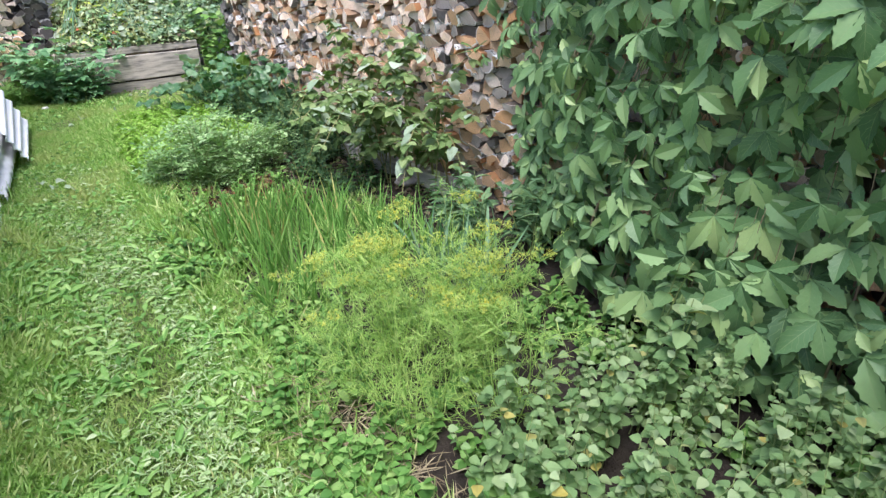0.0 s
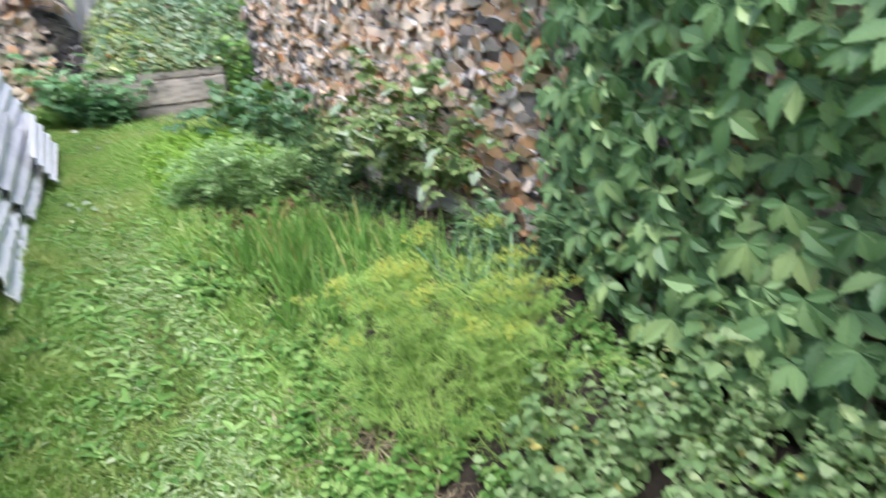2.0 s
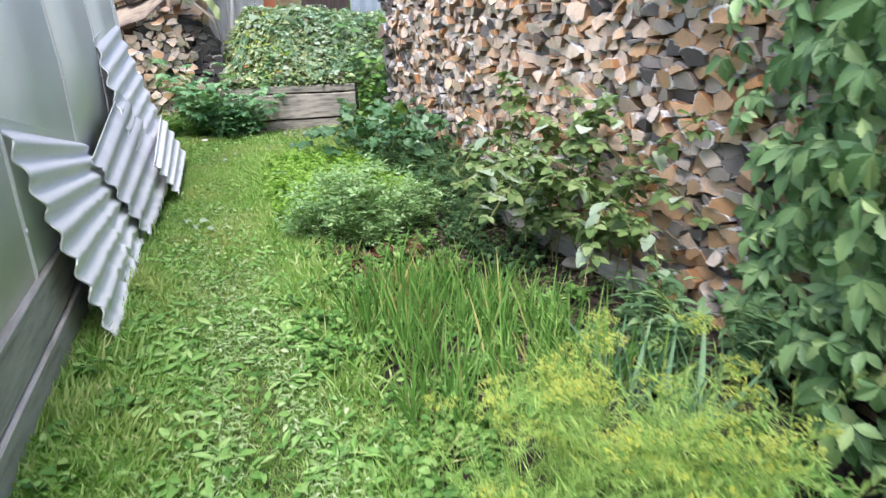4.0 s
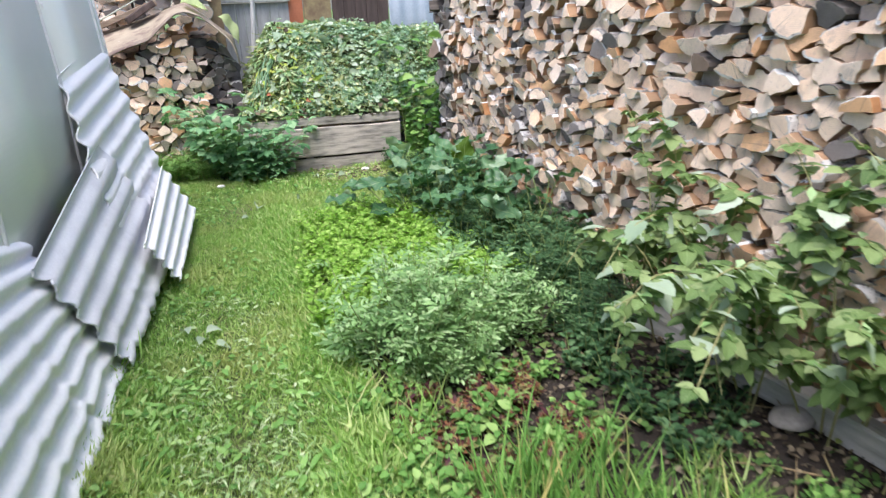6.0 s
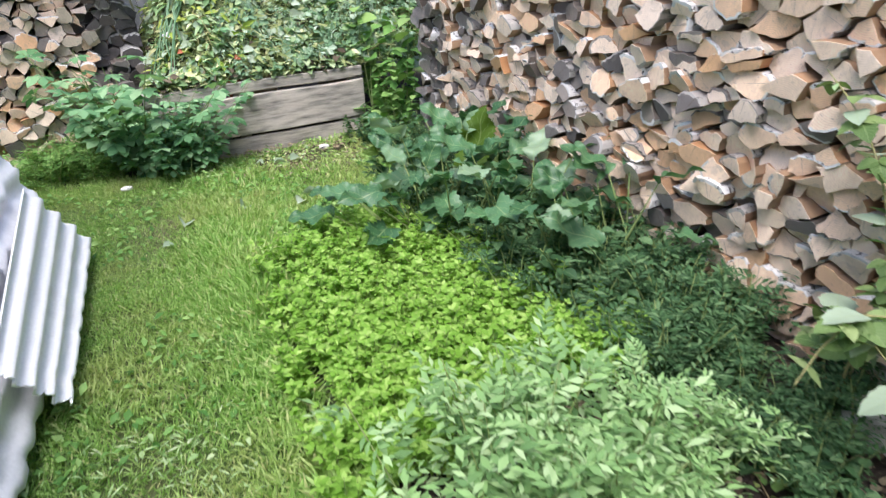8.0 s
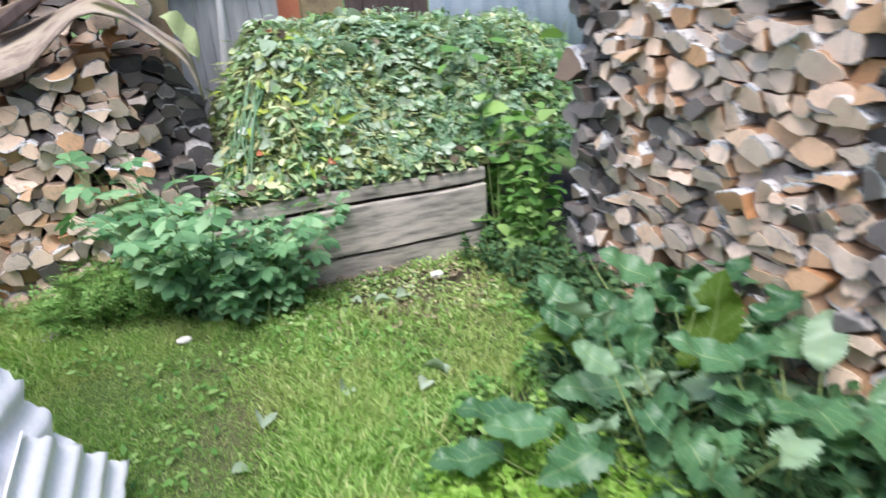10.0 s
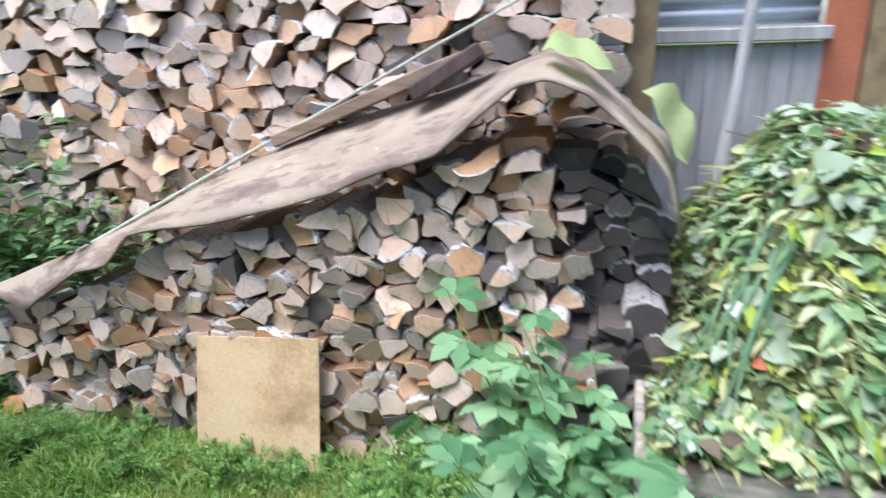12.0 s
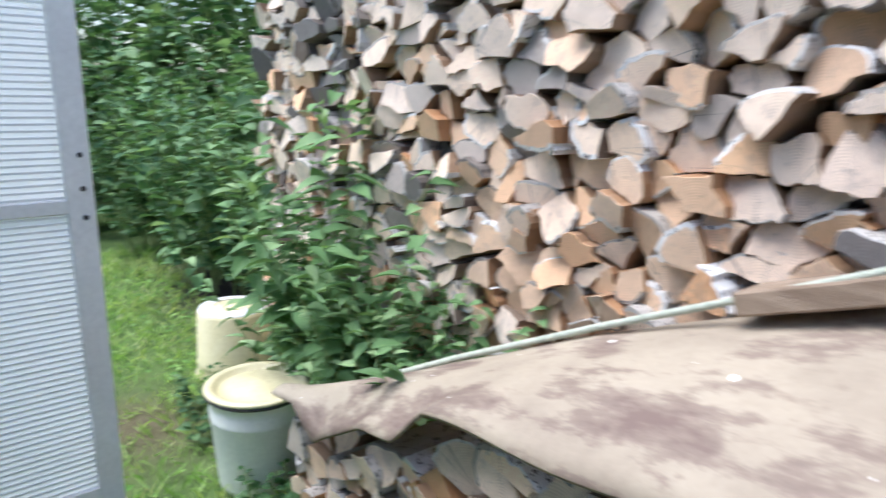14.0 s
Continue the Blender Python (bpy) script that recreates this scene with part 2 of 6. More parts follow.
M_SAGE = leafy("grey_green_leaf", ((0.0, (0.11, 0.22, 0.08)), (0.6, (0.25, 0.42, 0.16)), (1.0, (0.42, 0.56, 0.31))), rough=0.6)
M_PARS = leafy("parsley_leaf", ((0.0, (0.17, 0.34, 0.04)), (0.6, (0.27, 0.47, 0.085)), (1.0, (0.42, 0.59, 0.17))), glow=0.4)
M_RASP = leafy("raspberry_leaf", ((0.0, (0.09, 0.16, 0.05)), (0.6, (0.17, 0.26, 0.09)), (1.0, (0.30, 0.38, 0.17))), veins=0.5)
M_PALE = leafy("pale_underside_leaf", ((0.0, (0.28, 0.38, 0.26)), (1.0, (0.52, 0.6, 0.48))), veins=0.3, rough=0.7)
M_TEAL = leafy("bluish_wilted_leaf", ((0.0, (0.11, 0.22, 0.12)), (0.55, (0.25, 0.40, 0.25)), (0.9, (0.42, 0.56, 0.41)), (1.0, (0.64, 0.73, 0.60))), veins=0.3, rough=0.6)
M_HAY = leafy("withered_stalk", ((0.0, (0.184, 0.253, 0.092)), (0.6, (0.368, 0.414, 0.184)), (1.0, (0.575, 0.552, 0.31))), rough=0.75)
M_BIG = leafy("horseradish_leaf", ((0.0, (0.04, 0.12, 0.05)), (0.6, (0.09, 0.21, 0.095)), (0.85, (0.13, 0.25, 0.13)), (1.0, (0.34, 0.46, 0.32))), veins=0.6, rough=0.36, gloss=0.4)
M_LIME = leafy("yellowing_leaf", ((0.0, (0.28, 0.42, 0.06)), (1.0, (0.5, 0.55, 0.12))), veins=0.4)
M_OLIVE = leafy("olive_leaf", ((0.0, (0.07, 0.13, 0.015)), (1.0, (0.10, 0.19, 0.02))), veins=0.4, glow=0.45)
M_COLUM = leafy("columbine_leaf", ((0.0, (0.0805, 0.207, 0.092)), (0.6, (0.178, 0.356, 0.172)), (1.0, (0.356, 0.54, 0.31))), rough=0.55)
M_CABB = leafy("cabbage_leaf", ((0.0, (0.32, 0.42, 0.18)), (1.0, (0.54, 0.60, 0.32))), veins=0.5)
M_RED = leafy("red_lettuce_leaf", ((0.0, (0.055, 0.02, 0.03)), (0.35, (0.12, 0.045, 0.045)), (0.6, (0.26, 0.12, 0.06)), (0.75, (0.22, 0.22, 0.08)), (1.0, (0.20, 0.34, 0.10))))
M_DRY = leafy("dry_leaf", ((0.0, (0.045, 0.034, 0.026)), (0.6, (0.11, 0.085, 0.06)), (1.0, (0.25, 0.21, 0.15))), rough=0.85, glow=0.1)
M_WASTE = leafy("wilting_garden_waste", ((0.0, (0.13, 0.24, 0.10)), (0.45, (0.27, 0.41, 0.20)), (0.75, (0.46, 0.57, 0.33)), (0.93, (0.66, 0.72, 0.432)), (1.0, (0.792, 0.744, 0.432))), rough=0.6)
M_STEM = plain("green_stem", ((0.3, (0.14, 0.22, 0.06)), (0.7, (0.28, 0.33, 0.12))), 12)
M_OCANE = plain("olive_cane", ((0.3, (0.2, 0.19, 0.07)), (0.7, (0.36, 0.34, 0.15))), 12)
M_CANE = plain("brown_cane", ((0.3, (0.16, 0.10, 0.06)), (0.7, (0.30, 0.24, 0.12))), 12)
M_PLANK = plain("weathered_grey_plank", ((0.3, (0.13, 0.118, 0.105)), (0.42, (0.31, 0.285, 0.255)), (0.55, (0.47, 0.42, 0.365)), (0.75, (0.62, 0.565, 0.50))), 4.0, 0.9, stretch=(1.2, 9, 9), bumps=0.6)
M_PLANKY = plain("weathered_base_plank", ((0.25, (0.27, 0.25, 0.23)), (0.5, (0.45, 0.43, 0.40)), (0.8, (0.60, 0.58, 0.55))), 3.0, 0.9, stretch=(9, 1.2, 9), bumps=0.6)
M_BROWN = plain("dark_brown_board", ((0.3, (0.045, 0.03, 0.026)), (0.7, (0.10, 0.07, 0.06))), 3.0, 0.85, stretch=(8, 8, 1), bumps=0.5)
M_GREYB = plain("silver_grey_board", ((0.3, (0.28, 0.28, 0.27)), (0.7, (0.46, 0.46, 0.45))), 3.0, 0.9, stretch=(8, 8, 1), bumps=0.5)
M_RUST = plain("rust_red_board", ((0.3, (0.3, 0.09, 0.04)), (0.7, (0.45, 0.16, 0.08))), 4.0, 0.8)
M_METAL = plain("galvanised_sheet", ((0.3, (0.26, 0.31, 0.36)), (0.7, (0.38, 0.43, 0.48))), 3.0, 0.55, 0.2, bumps=0.1)
M_SLATE = plain("asbestos_cement", ((0.25, (0.80, 0.80, 0.79)), (0.4, (0.94, 0.94, 0.94)), (0.8, (0.98, 0.98, 0.97))), 2.5, 0.85, fine=90, bumps=0.35)
M_SLATE2 = plain("damp_asbestos_cement", ((0.25, (0.50, 0.51, 0.54)), (0.5, (0.70, 0.71, 0.74)), (0.75, (0.84, 0.85, 0.87))), 3.5, 0.8, fine=90, bumps=0.35)
M_LINO = lino_mat()
M_PLY = plain("raw_plywood", ((0.28, (0.30, 0.21, 0.12)), (0.4, (0.46, 0.33, 0.18)), (0.5, (0.58, 0.43, 0.25)), (0.8, (0.64, 0.50, 0.32))), 5.0, 0.8, fine=80, bumps=0.2)
M_WHITE = plain("white_enamel", ((0.3, (0.85, 0.86, 0.86)), (0.7, (0.92, 0.92, 0.92))), 6.0, 0.3, bumps=0.03)
M_CREAM = plain("cream_enamel", ((0.25, (0.66, 0.55, 0.30)), (0.7, (0.82, 0.73, 0.46))), 5.0, 0.35, bumps=0.05)
M_BLACK = plain("dark_rim", ((0.3, (0.03, 0.03, 0.03)), (0.7, (0.07, 0.06, 0.055))), 9.0, 0.5)
M_STONE = plain("pale_stone", ((0.3, (0.24, 0.22, 0.2)), (0.7, (0.44, 0.4, 0.37))), 10.0, 0.9, bumps=0.6)
M_LATH = plain("brown_lath", ((0.3, (0.2, 0.14, 0.095)), (0.7, (0.38, 0.29, 0.21))), 3.0, 0.9, stretch=(1.5, 12, 12), bumps=0.6)
M_ROPE = plain("grey_green_rope", ((0.3, (0.38, 0.42, 0.34)), (0.7, (0.55, 0.58, 0.48))), 40.0, 0.85, fine=300, bumps=0.8)
M_FRAME = plain("painted_steel_frame", ((0.28, (0.35, 0.24, 0.17)), (0.35, (0.80, 0.79, 0.76)), (0.7, (0.92, 0.91, 0.89))), 6.0, 0.5, 0.0, bumps=0.1)
M_SHELL = plain("eggshell_white", ((0.3, (0.7, 0.68, 0.64)), (0.7, (0.82, 0.81, 0.78))), 12.0, 0.6)


def pane_mat():
    """Twin-wall polycarbonate, milky grey-green and faintly ribbed."""
    m, nt, b, out = tree("twin_wall_polycarbonate")
    g = noise_out(nt, 1.6, 4.0, 0.55)
    c = ramp(nt, g, ((0.3, (0.80, 0.84, 0.79)), (0.7, (0.90, 0.93, 0.89))))
    nt.links.new(c, b.inputs["Base Color"])
    b.inputs["Roughness"].default_value = 0.28
    rib = nt.nodes.new("ShaderNodeTexWave")
    rib.bands_direction = "Z"
    rib.inputs["Scale"].default_value = 14.0
    nt.links.new(nt.nodes.new("ShaderNodeTexCoord").outputs["Object"], rib.inputs["Vector"])
    bump(nt, b, rib.outputs["Fac"], 0.06, 0.003)
    return m


M_PANE = pane_mat()
M_DOORPANE, nt, b, out = tree("white_ribbed_polycarbonate")
nt.links.new(ramp(nt, noise_out(nt, 3.0), ((0.3, (0.90, 0.92, 0.93)), (0.7, (0.95, 0.96, 0.97)))), b.inputs["Base Color"])
b.inputs["Roughness"].default_value = 0.3
tr = nt.nodes.new("ShaderNodeBsdfTranslucent")
tr.inputs["Color"].default_value = (0.97, 0.98, 0.98, 1)
sh = nt.nodes.new("ShaderNodeMixShader")
sh.inputs[0].default_value = 0.7
nt.links.new(b.outputs[0], sh.inputs[1])
nt.links.new(tr.outputs[0], sh.inputs[2])
nt.links.new(sh.outputs[0], out.inputs["Surface"])


# ---- mesh helpers ----
def thing(name, at, label, category, group="", kind=""):
    ob = new(name)
    ob.empty_display_size = 0.1
    ob.location = at
    return tagged(ob, label, category, group, kind)


def put(name, verts, faces, mats, parent=None, label="", slots=None, smooth=False, uv=None, attrs=None, kind=""):
    """One mesh object from vertices in world metres; under a parent its place is kept."""
    me = bpy.data.meshes.new(name)
    if isinstance(faces, np.ndarray):
        n, k = faces.shape
        me.vertices.add(len(verts))
        me.vertices.foreach_set("co", np.asarray(verts, np.float32).ravel())
        me.loops.add(n * k)
        me.loops.foreach_set("vertex_index", faces.astype(np.int32).ravel())
        me.polygons.add(n)
        me.polygons.foreach_set("loop_start", np.arange(0, n * k, k, dtype=np.int32))
        me.update(calc_edges=True)
    else:
        me.from_pydata([tuple(v) for v in verts], [], faces)
    for m in mats if isinstance(mats, (list, tuple)) else [mats]:
        me.materials.append(m)
    if slots is not None:
        me.polygons.foreach_set("material_index", np.asarray(slots, np.int32))
    if smooth:
        me.polygons.foreach_set("use_smooth", np.ones(len(me.polygons), bool))
    if uv is not None:
        li = np.zeros(len(me.loops), np.int32)
        me.loops.foreach_get("vertex_index", li)
        layer = me.uv_layers.new(name="UVMap")
        layer.data.foreach_set("uv", np.asarray(uv, np.float32)[li].ravel())
    for key, values in (attrs or {}).items():
        a = me.attributes.new(key, "FLOAT", "POINT")
        a.data.foreach_set("value", np.asarray(values, np.float32))
    me.update()
    ob = new(name, me)
    if parent is not None:
        ob.parent = parent
        p = parent
        base = Vector((0, 0, 0))
        while p is not None:
            base += p.location
            p = p.parent
        ob.location = -base
    return tagged(ob, label, kind=kind)


def bevelled(bm, width):
    bmesh.ops.bevel(bm, geom=list(bm.edges), offset=width, segments=1, affect="EDGES")


def put_bm(name, bm, mat, parent=None, label="", smooth=False, kind=""):
    me = bpy.data.meshes.new(name)
    bm.to_mesh(me)
    bm.free()
    me.materials.append(mat)
    if smooth:
        me.polygons.foreach_set("use_smooth", np.ones(len(me.polygons), bool))
    ob = new(name, me)
    if parent is not None:
        ob.parent = parent
        p, base = parent, Vector((0, 0, 0))
        while p is not None:
            base += p.location
            p = p.parent
        ob.location = -base
    return tagged(ob, label, kind=kind)


def box_bm(a, b, bevel=0.004, m=None, wobble=0.0, cuts=0):
    """A box between corners a and b, edges eased, turned by m; cuts and wobble make a board uneven."""
    bm = bmesh.new()
    bmesh.ops.create_cube(bm, size=1)
    a, b = Vector(a), Vector(b)
    for v in bm.verts:
        v.co = Vector([(a[i] + b[i]) / 2 + v.co[i] * (b[i] - a[i]) for i in range(3)])
    if cuts:
        long = max(range(3), key=lambda i: b[i] - a[i])
        es = [e for e in bm.edges if abs((e.verts[0].co - e.verts[1].co)[long]) > 1e-4]
        bmesh.ops.subdivide_edges(bm, edges=es, cuts=cuts)
    if wobble:
        for v in bm.verts:
            v.co += Vector((noise.noise(v.co * 3.1), noise.noise(v.co * 3.7 + Vector((5, 0, 0))), noise.noise(v.co * 4.1 + Vector((0, 9, 0))))) * wobble
    if bevel:
        bmesh.ops.bevel(bm, geom=[e for e in bm.edges if e.calc_face_angle(0) > 0.8], offset=bevel, segments=1, affect="EDGES")
    if m is not None:
        bm.transform(m)
    return bm


def lathe(profile, at, seg=36):
    """Vertices and faces of a turned profile of (radius, height)."""
    vs, fs = [], []
    for r, z in profile:
        for i in range(seg):
            a = 2 * math.pi * i / seg
            vs.append((at[0] + r * math.cos(a), at[1] + r * math.sin(a), at[2] + z))
    for j in range(len(profile) - 1):
        for i in range(seg):
            k = (i + 1) % seg
            fs.append((j * seg + i, j * seg + k, (j + 1) * seg + k, (j + 1) * seg + i))
    return vs, fs


def tubes(lines, radii, sides=4):
    """Tapering tubes along polylines, as arrays of vertices and triangles."""
    V, F, at = [], [], 0
    for pts, r in zip(lines, radii):
        pts = np.asarray(pts, float)
        n = len(pts)
        d = np.gradient(pts, axis=0)
        d /= np.linalg.norm(d, axis=1, keepdims=True) + 1e-9
        ref = np.array([0.0, 0, 1]) if abs(d[0, 2]) < 0.8 else np.array([1.0, 0, 0])
        a = np.cross(d, ref)
        a /= np.linalg.norm(a, axis=1, keepdims=True) + 1e-9
        b = np.cross(d, a)
        rr = np.linspace(r, r * 0.4, n)[:, None, None]
        ang = np.arange(sides) * 2 * np.pi / sides
        ring = pts[:, None] + rr * (a[:, None] * np.cos(ang)[None, :, None] + b[:, None] * np.sin(ang)[None, :, None])
        V.append(ring.reshape(-1, 3))
        i = np.arange(n - 1)[:, None] * sides + np.arange(sides)[None] + at
        j = np.arange(n - 1)[:, None] * sides + (np.arange(sides)[None] + 1) % sides + at
        F.append(np.stack([i, j, j + sides], -1).reshape(-1, 3))
        F.append(np.stack([i, j + sides, i + sides], -1).reshape(-1, 3))
        at += n * sides
    return np.concatenate(V), np.concatenate(F)


def leaf(n=3, width=0.5, widest=0.4, fold=0.15, droop=0.2, teeth=0.0, ruffle=0.0, sharp=1.0):
    """One leaf a metre long along +y, facing +z: vertices, triangles and UV."""
    V, UV = [], []
    for i in range(n + 1):
        t = i / n
        w = width * 0.5 * (math.sin(math.pi * t ** (math.log(0.5) / math.log(widest))) ** sharp if 0 < t < 1 else 0.0)
        if teeth and i % 2:
            w *= 1 - teeth
        z = -droop * t * t + ruffle * math.sin(9 * t)
        for s in (-1, 0, 1):
            V.append((s * w, t, z + abs(s) * (fold * w * 2 + ruffle * math.sin(14 * t + s))))
            UV.append((0.5 + 0.5 * s, t))
    F = []
    for i in range(n):
        for c in (0, 1):
            a = i * 3 + c
            tri = [(a, a + 1, a + 4), (a, a + 4, a + 3)]
            if i == 0:
                tri = [(1, a + 4, a + 3)]
            elif i == n - 1:
                tri = [(a, a + 1, n * 3 + 1)]
            F += tri
    return np.array(V, float), np.array(F, int), np.array(UV, float)


def merged(parts):
    """Several (V, F, UV) joined into one."""
    V, F, U, at = [], [], [], 0
    for v, f, u in parts:
        V.append(v), F.append(f + at), U.append(u)
        at += len(v)
    return np.concatenate(V), np.concatenate(F), np.concatenate(U)


def turned(shape, angle, scale=1.0, shift=(0, 0, 0), tilt=0.0):
    v, f, u = shape
    m = np.array(Euler((tilt, 0, angle)).to_matrix())
    return (v * scale) @ m.T + np.array(shift), f, u


def placed(shape, pos, axis, up, scale):
    """Copies of a leaf shape with their roots at pos, tips along axis, faces towards up."""
    v, f, u = shape
    pos, axis, up = (np.asarray(a, float).reshape(-1, 3) for a in (pos, axis, up))
    y = axis / (np.linalg.norm(axis, axis=1, keepdims=True) + 1e-9)
    x = np.cross(y, up)
    x /= np.linalg.norm(x, axis=1, keepdims=True) + 1e-9
    z = np.cross(x, y)
    R = np.stack([x, y, z], 1) * np.asarray(scale, float).reshape(-1, 1, 1)
    V = np.einsum("vk,nkj->nvj", v, R) + pos[:, None]
    F = f[None] + (np.arange(len(pos)) * len(v))[:, None, None]
    return V.reshape(-1, 3), F.reshape(-1, 3), np.tile(u, (len(pos), 1))


rng = np.random.default_rng(7)


def around(n, low=0.0, high=1.0):
    """n directions round the compass, rising between low and high."""
    a = rng.uniform(0, 2 * np.pi, n)
    return np.stack([np.cos(a), np.sin(a), rng.uniform(low, high, n)], 1)


S_SMALL = leaf(2, 0.55, 0.4, 0.2, 0.15)
S_OVAL = leaf(4, 0.7, 0.42, 0.18, 0.25, sharp=0.8)
S_ROUND = leaf(5, 0.85, 0.40, 0.15, 0.3, teeth=0.08, sharp=0.75)
S_LANCE = leaf(4, 0.28, 0.4, 0.25, 0.3)
S_LEAFLET = leaf(7, 0.52, 0.55, 0.14, 0.25, teeth=0.12, sharp=0.85)
S_GRASS = (np.array([(-0.045, 0, 0), (0.045, 0, 0), (0.03, 0.55, -0.06), (0, 1, -0.3)], float), np.array([(0, 1, 2), (0, 2, 3)]), np.array([(0, 0), (1, 0), (1, 0.5), (0.5, 1)], float))
S_BLADE = leaf(3, 0.07, 0.25, 0.3, 0.25)
S_THREAD = leaf(2, 0.045, 0.4, 0.0, 0.1)
S_BIG = leaf(34, 0.62, 0.46, 0.12, 0.5, teeth=0.18, ruffle=0.09, sharp=0.6)
S_CANE = leaf(10, 0.8, 0.38, 0.07, 0.3, teeth=0.12, sharp=0.75)
S_TRIO = merged([turned(S_CANE, 0, 1.0, (0, 0.45, -0.05)), turned(S_CANE, 1.25, 0.8, (0, 0.38, 0)), turned(S_CANE, -1.25, 0.8, (0, 0.38, 0))])
S_TRI = merged([turned(S_SMALL, a, s, (0, 0.12, 0)) for a, s in ((0, 0.9), (0.95, 0.75), (-0.95, 0.75))])
S_FIVE = merged([turned(leaf(3, 0.42, 0.5, 0.15, 0.2), a, s, (0, 0.15, 0)) for a, s in ((0, 0.85), (0.7, 0.7), (-0.7, 0.7), (1.5, 0.5), (-1.5, 0.5))])
S_LOBE = merged([turned(leaf(6, 0.56, 0.66, 0.10, 0.22, teeth=0.24, sharp=0.8), a, s, (0, 0.12, 0)) for a, s in ((0, 0.85), (0.8, 0.75), (-0.8, 0.75), (1.6, 0.55), (-1.6, 0.55))])
S_FROND = merged([turned(leaf(2, 0.36, 0.5, 0.1, 0.15), s * 0.9, 0.42 - 0.05 * i, (0, 0.15 + 0.2 * i, -0.04 * i * i)) for i in range(4) for s in (-1, 1)] + [turned(leaf(2, 0.4, 0.5, 0.1, 0.2), 0, 0.4, (0, 0.8, -0.4 * 0.4))])


def palm(rnd):
    """A creeper leaf: five toothed, stalked leaflets fanned from one point, the middle one the longest."""
    out = []
    for a, s in ((0, 1.0), (0.82, 0.9), (-0.82, 0.9), (1.72, 0.66), (-1.72, 0.66)):
        lf = leaf(12, rnd.uniform(0.48, 0.58), rnd.uniform(0.5, 0.58), rnd.uniform(0.14, 0.32), rnd.uniform(0.2, 0.55), teeth=0.2, sharp=1.05)
        out.append(turned(lf, a + rnd.uniform(-0.18, 0.18), s * rnd.uniform(0.85, 1.1), tilt=rnd.uniform(-0.4, 0.15)))
    return merged(out)


# ---- ground ----
def bed_edge(y):
    """How far to the right the lawn reaches before the beds begin."""
    return np.interp(y, [-2, 0.8, 1.6, 3.0, 4.0, 5.0, 5.8, 6.3, 6.7, 7.4, 9], [0.35, 0.36, 0.42, 0.46, 0.54, 0.56, 0.7, 0.95, 1.9, 1.95, 1.95])


def wall_x(y):
    """The greenhouse's long side."""
    return -0.62 + 0.08 * (np.asarray(y) - 2.4)


def bay_y(x):
    """The front of the compost bay."""
    return 7.675 - 0.045 * (x - 0.3)


def build_ground():
    xs = np.concatenate([[-400, -120, -40, -16], np.arange(-9, 4.01, 0.08), [8, 20, 60, 400]])
    ys = np.concatenate([[-400, -100, -30, -8], np.arange(-2.5, 11.01, 0.08), [14, 24, 60, 400]])
    X, Y = np.meshgrid(xs, ys)
    Z = np.array([noise.noise((x * 1.7, y * 1.7, 0)) * 0.014 + noise.noise((x * 7, y * 7, 3)) * 0.006 for x, y in zip(X.ravel(), Y.ravel())]) - 0.008
    x, y = X.ravel(), Y.ravel()
    bed = np.clip((x - bed_edge(y)) / 0.12, 0, 1)
    bed = np.where((y > 6.75) | (x > 2.6), np.clip((y - 7.45) / 0.3, 0, 1) * (x > -0.3) * (x < 3), bed)
    bed = np.maximum(bed, np.exp(-((x + 4.6) ** 2 / 1.2 + (y - 8.75) ** 2 / 0.12)) * 1.2)
    bed = np.maximum(bed, np.clip(1.3 * np.exp(-((x - 1.35) / 0.6) ** 2 - ((y - 7.38) / 0.2) ** 2), 0, 1))
    worn = np.exp(-((x - 1.0) / 0.7) ** 2 - ((y - 7.1) / 0.42) ** 2) * 1.2 + np.exp(-((x - 0.35) / 0.3) ** 2 - ((y - 6.6) / 0.5) ** 2) * 0.55
    worn += np.exp(-((x - 0.12) / 0.16) ** 2) * 0.45 * (y < 6.2) + np.exp(-((x + 3.0) / 0.35) ** 2 - ((y - 7.9) / 0.25) ** 2)
    V = np.stack([x, y, Z], 1)
    ny, nx = X.shape
    i = (np.arange(ny - 1)[:, None] * nx + np.arange(nx - 1)[None]).ravel()
    F = np.stack([i, i + 1, i + nx + 1, i + nx], 1)
    g = put("ground", V, F, M_GROUND, smooth=True, attrs={"bed": np.clip(bed, 0, 1), "worn": np.clip(worn, 0, 1)})
    return tagged(g, "garden soil under lawn and planted beds", "ground", kind="structure")


build_ground()


# ---- firewood ----
def clip_cell(poly, nx, ny, c):
    out = []
    for i in range(len(poly)):
        a, b = poly[i], poly[(i + 1) % len(poly)]
        da, db = a[0] * nx + a[1] * ny - c, b[0] * nx + b[1] * ny - c
        if da <= 0:
            out.append(a)
        if da * db < 0:
            t = da / (da - db)
            out.append((a[0] + t * (b[0] - a[0]), a[1] + t * (b[1] - a[1])))
    return out


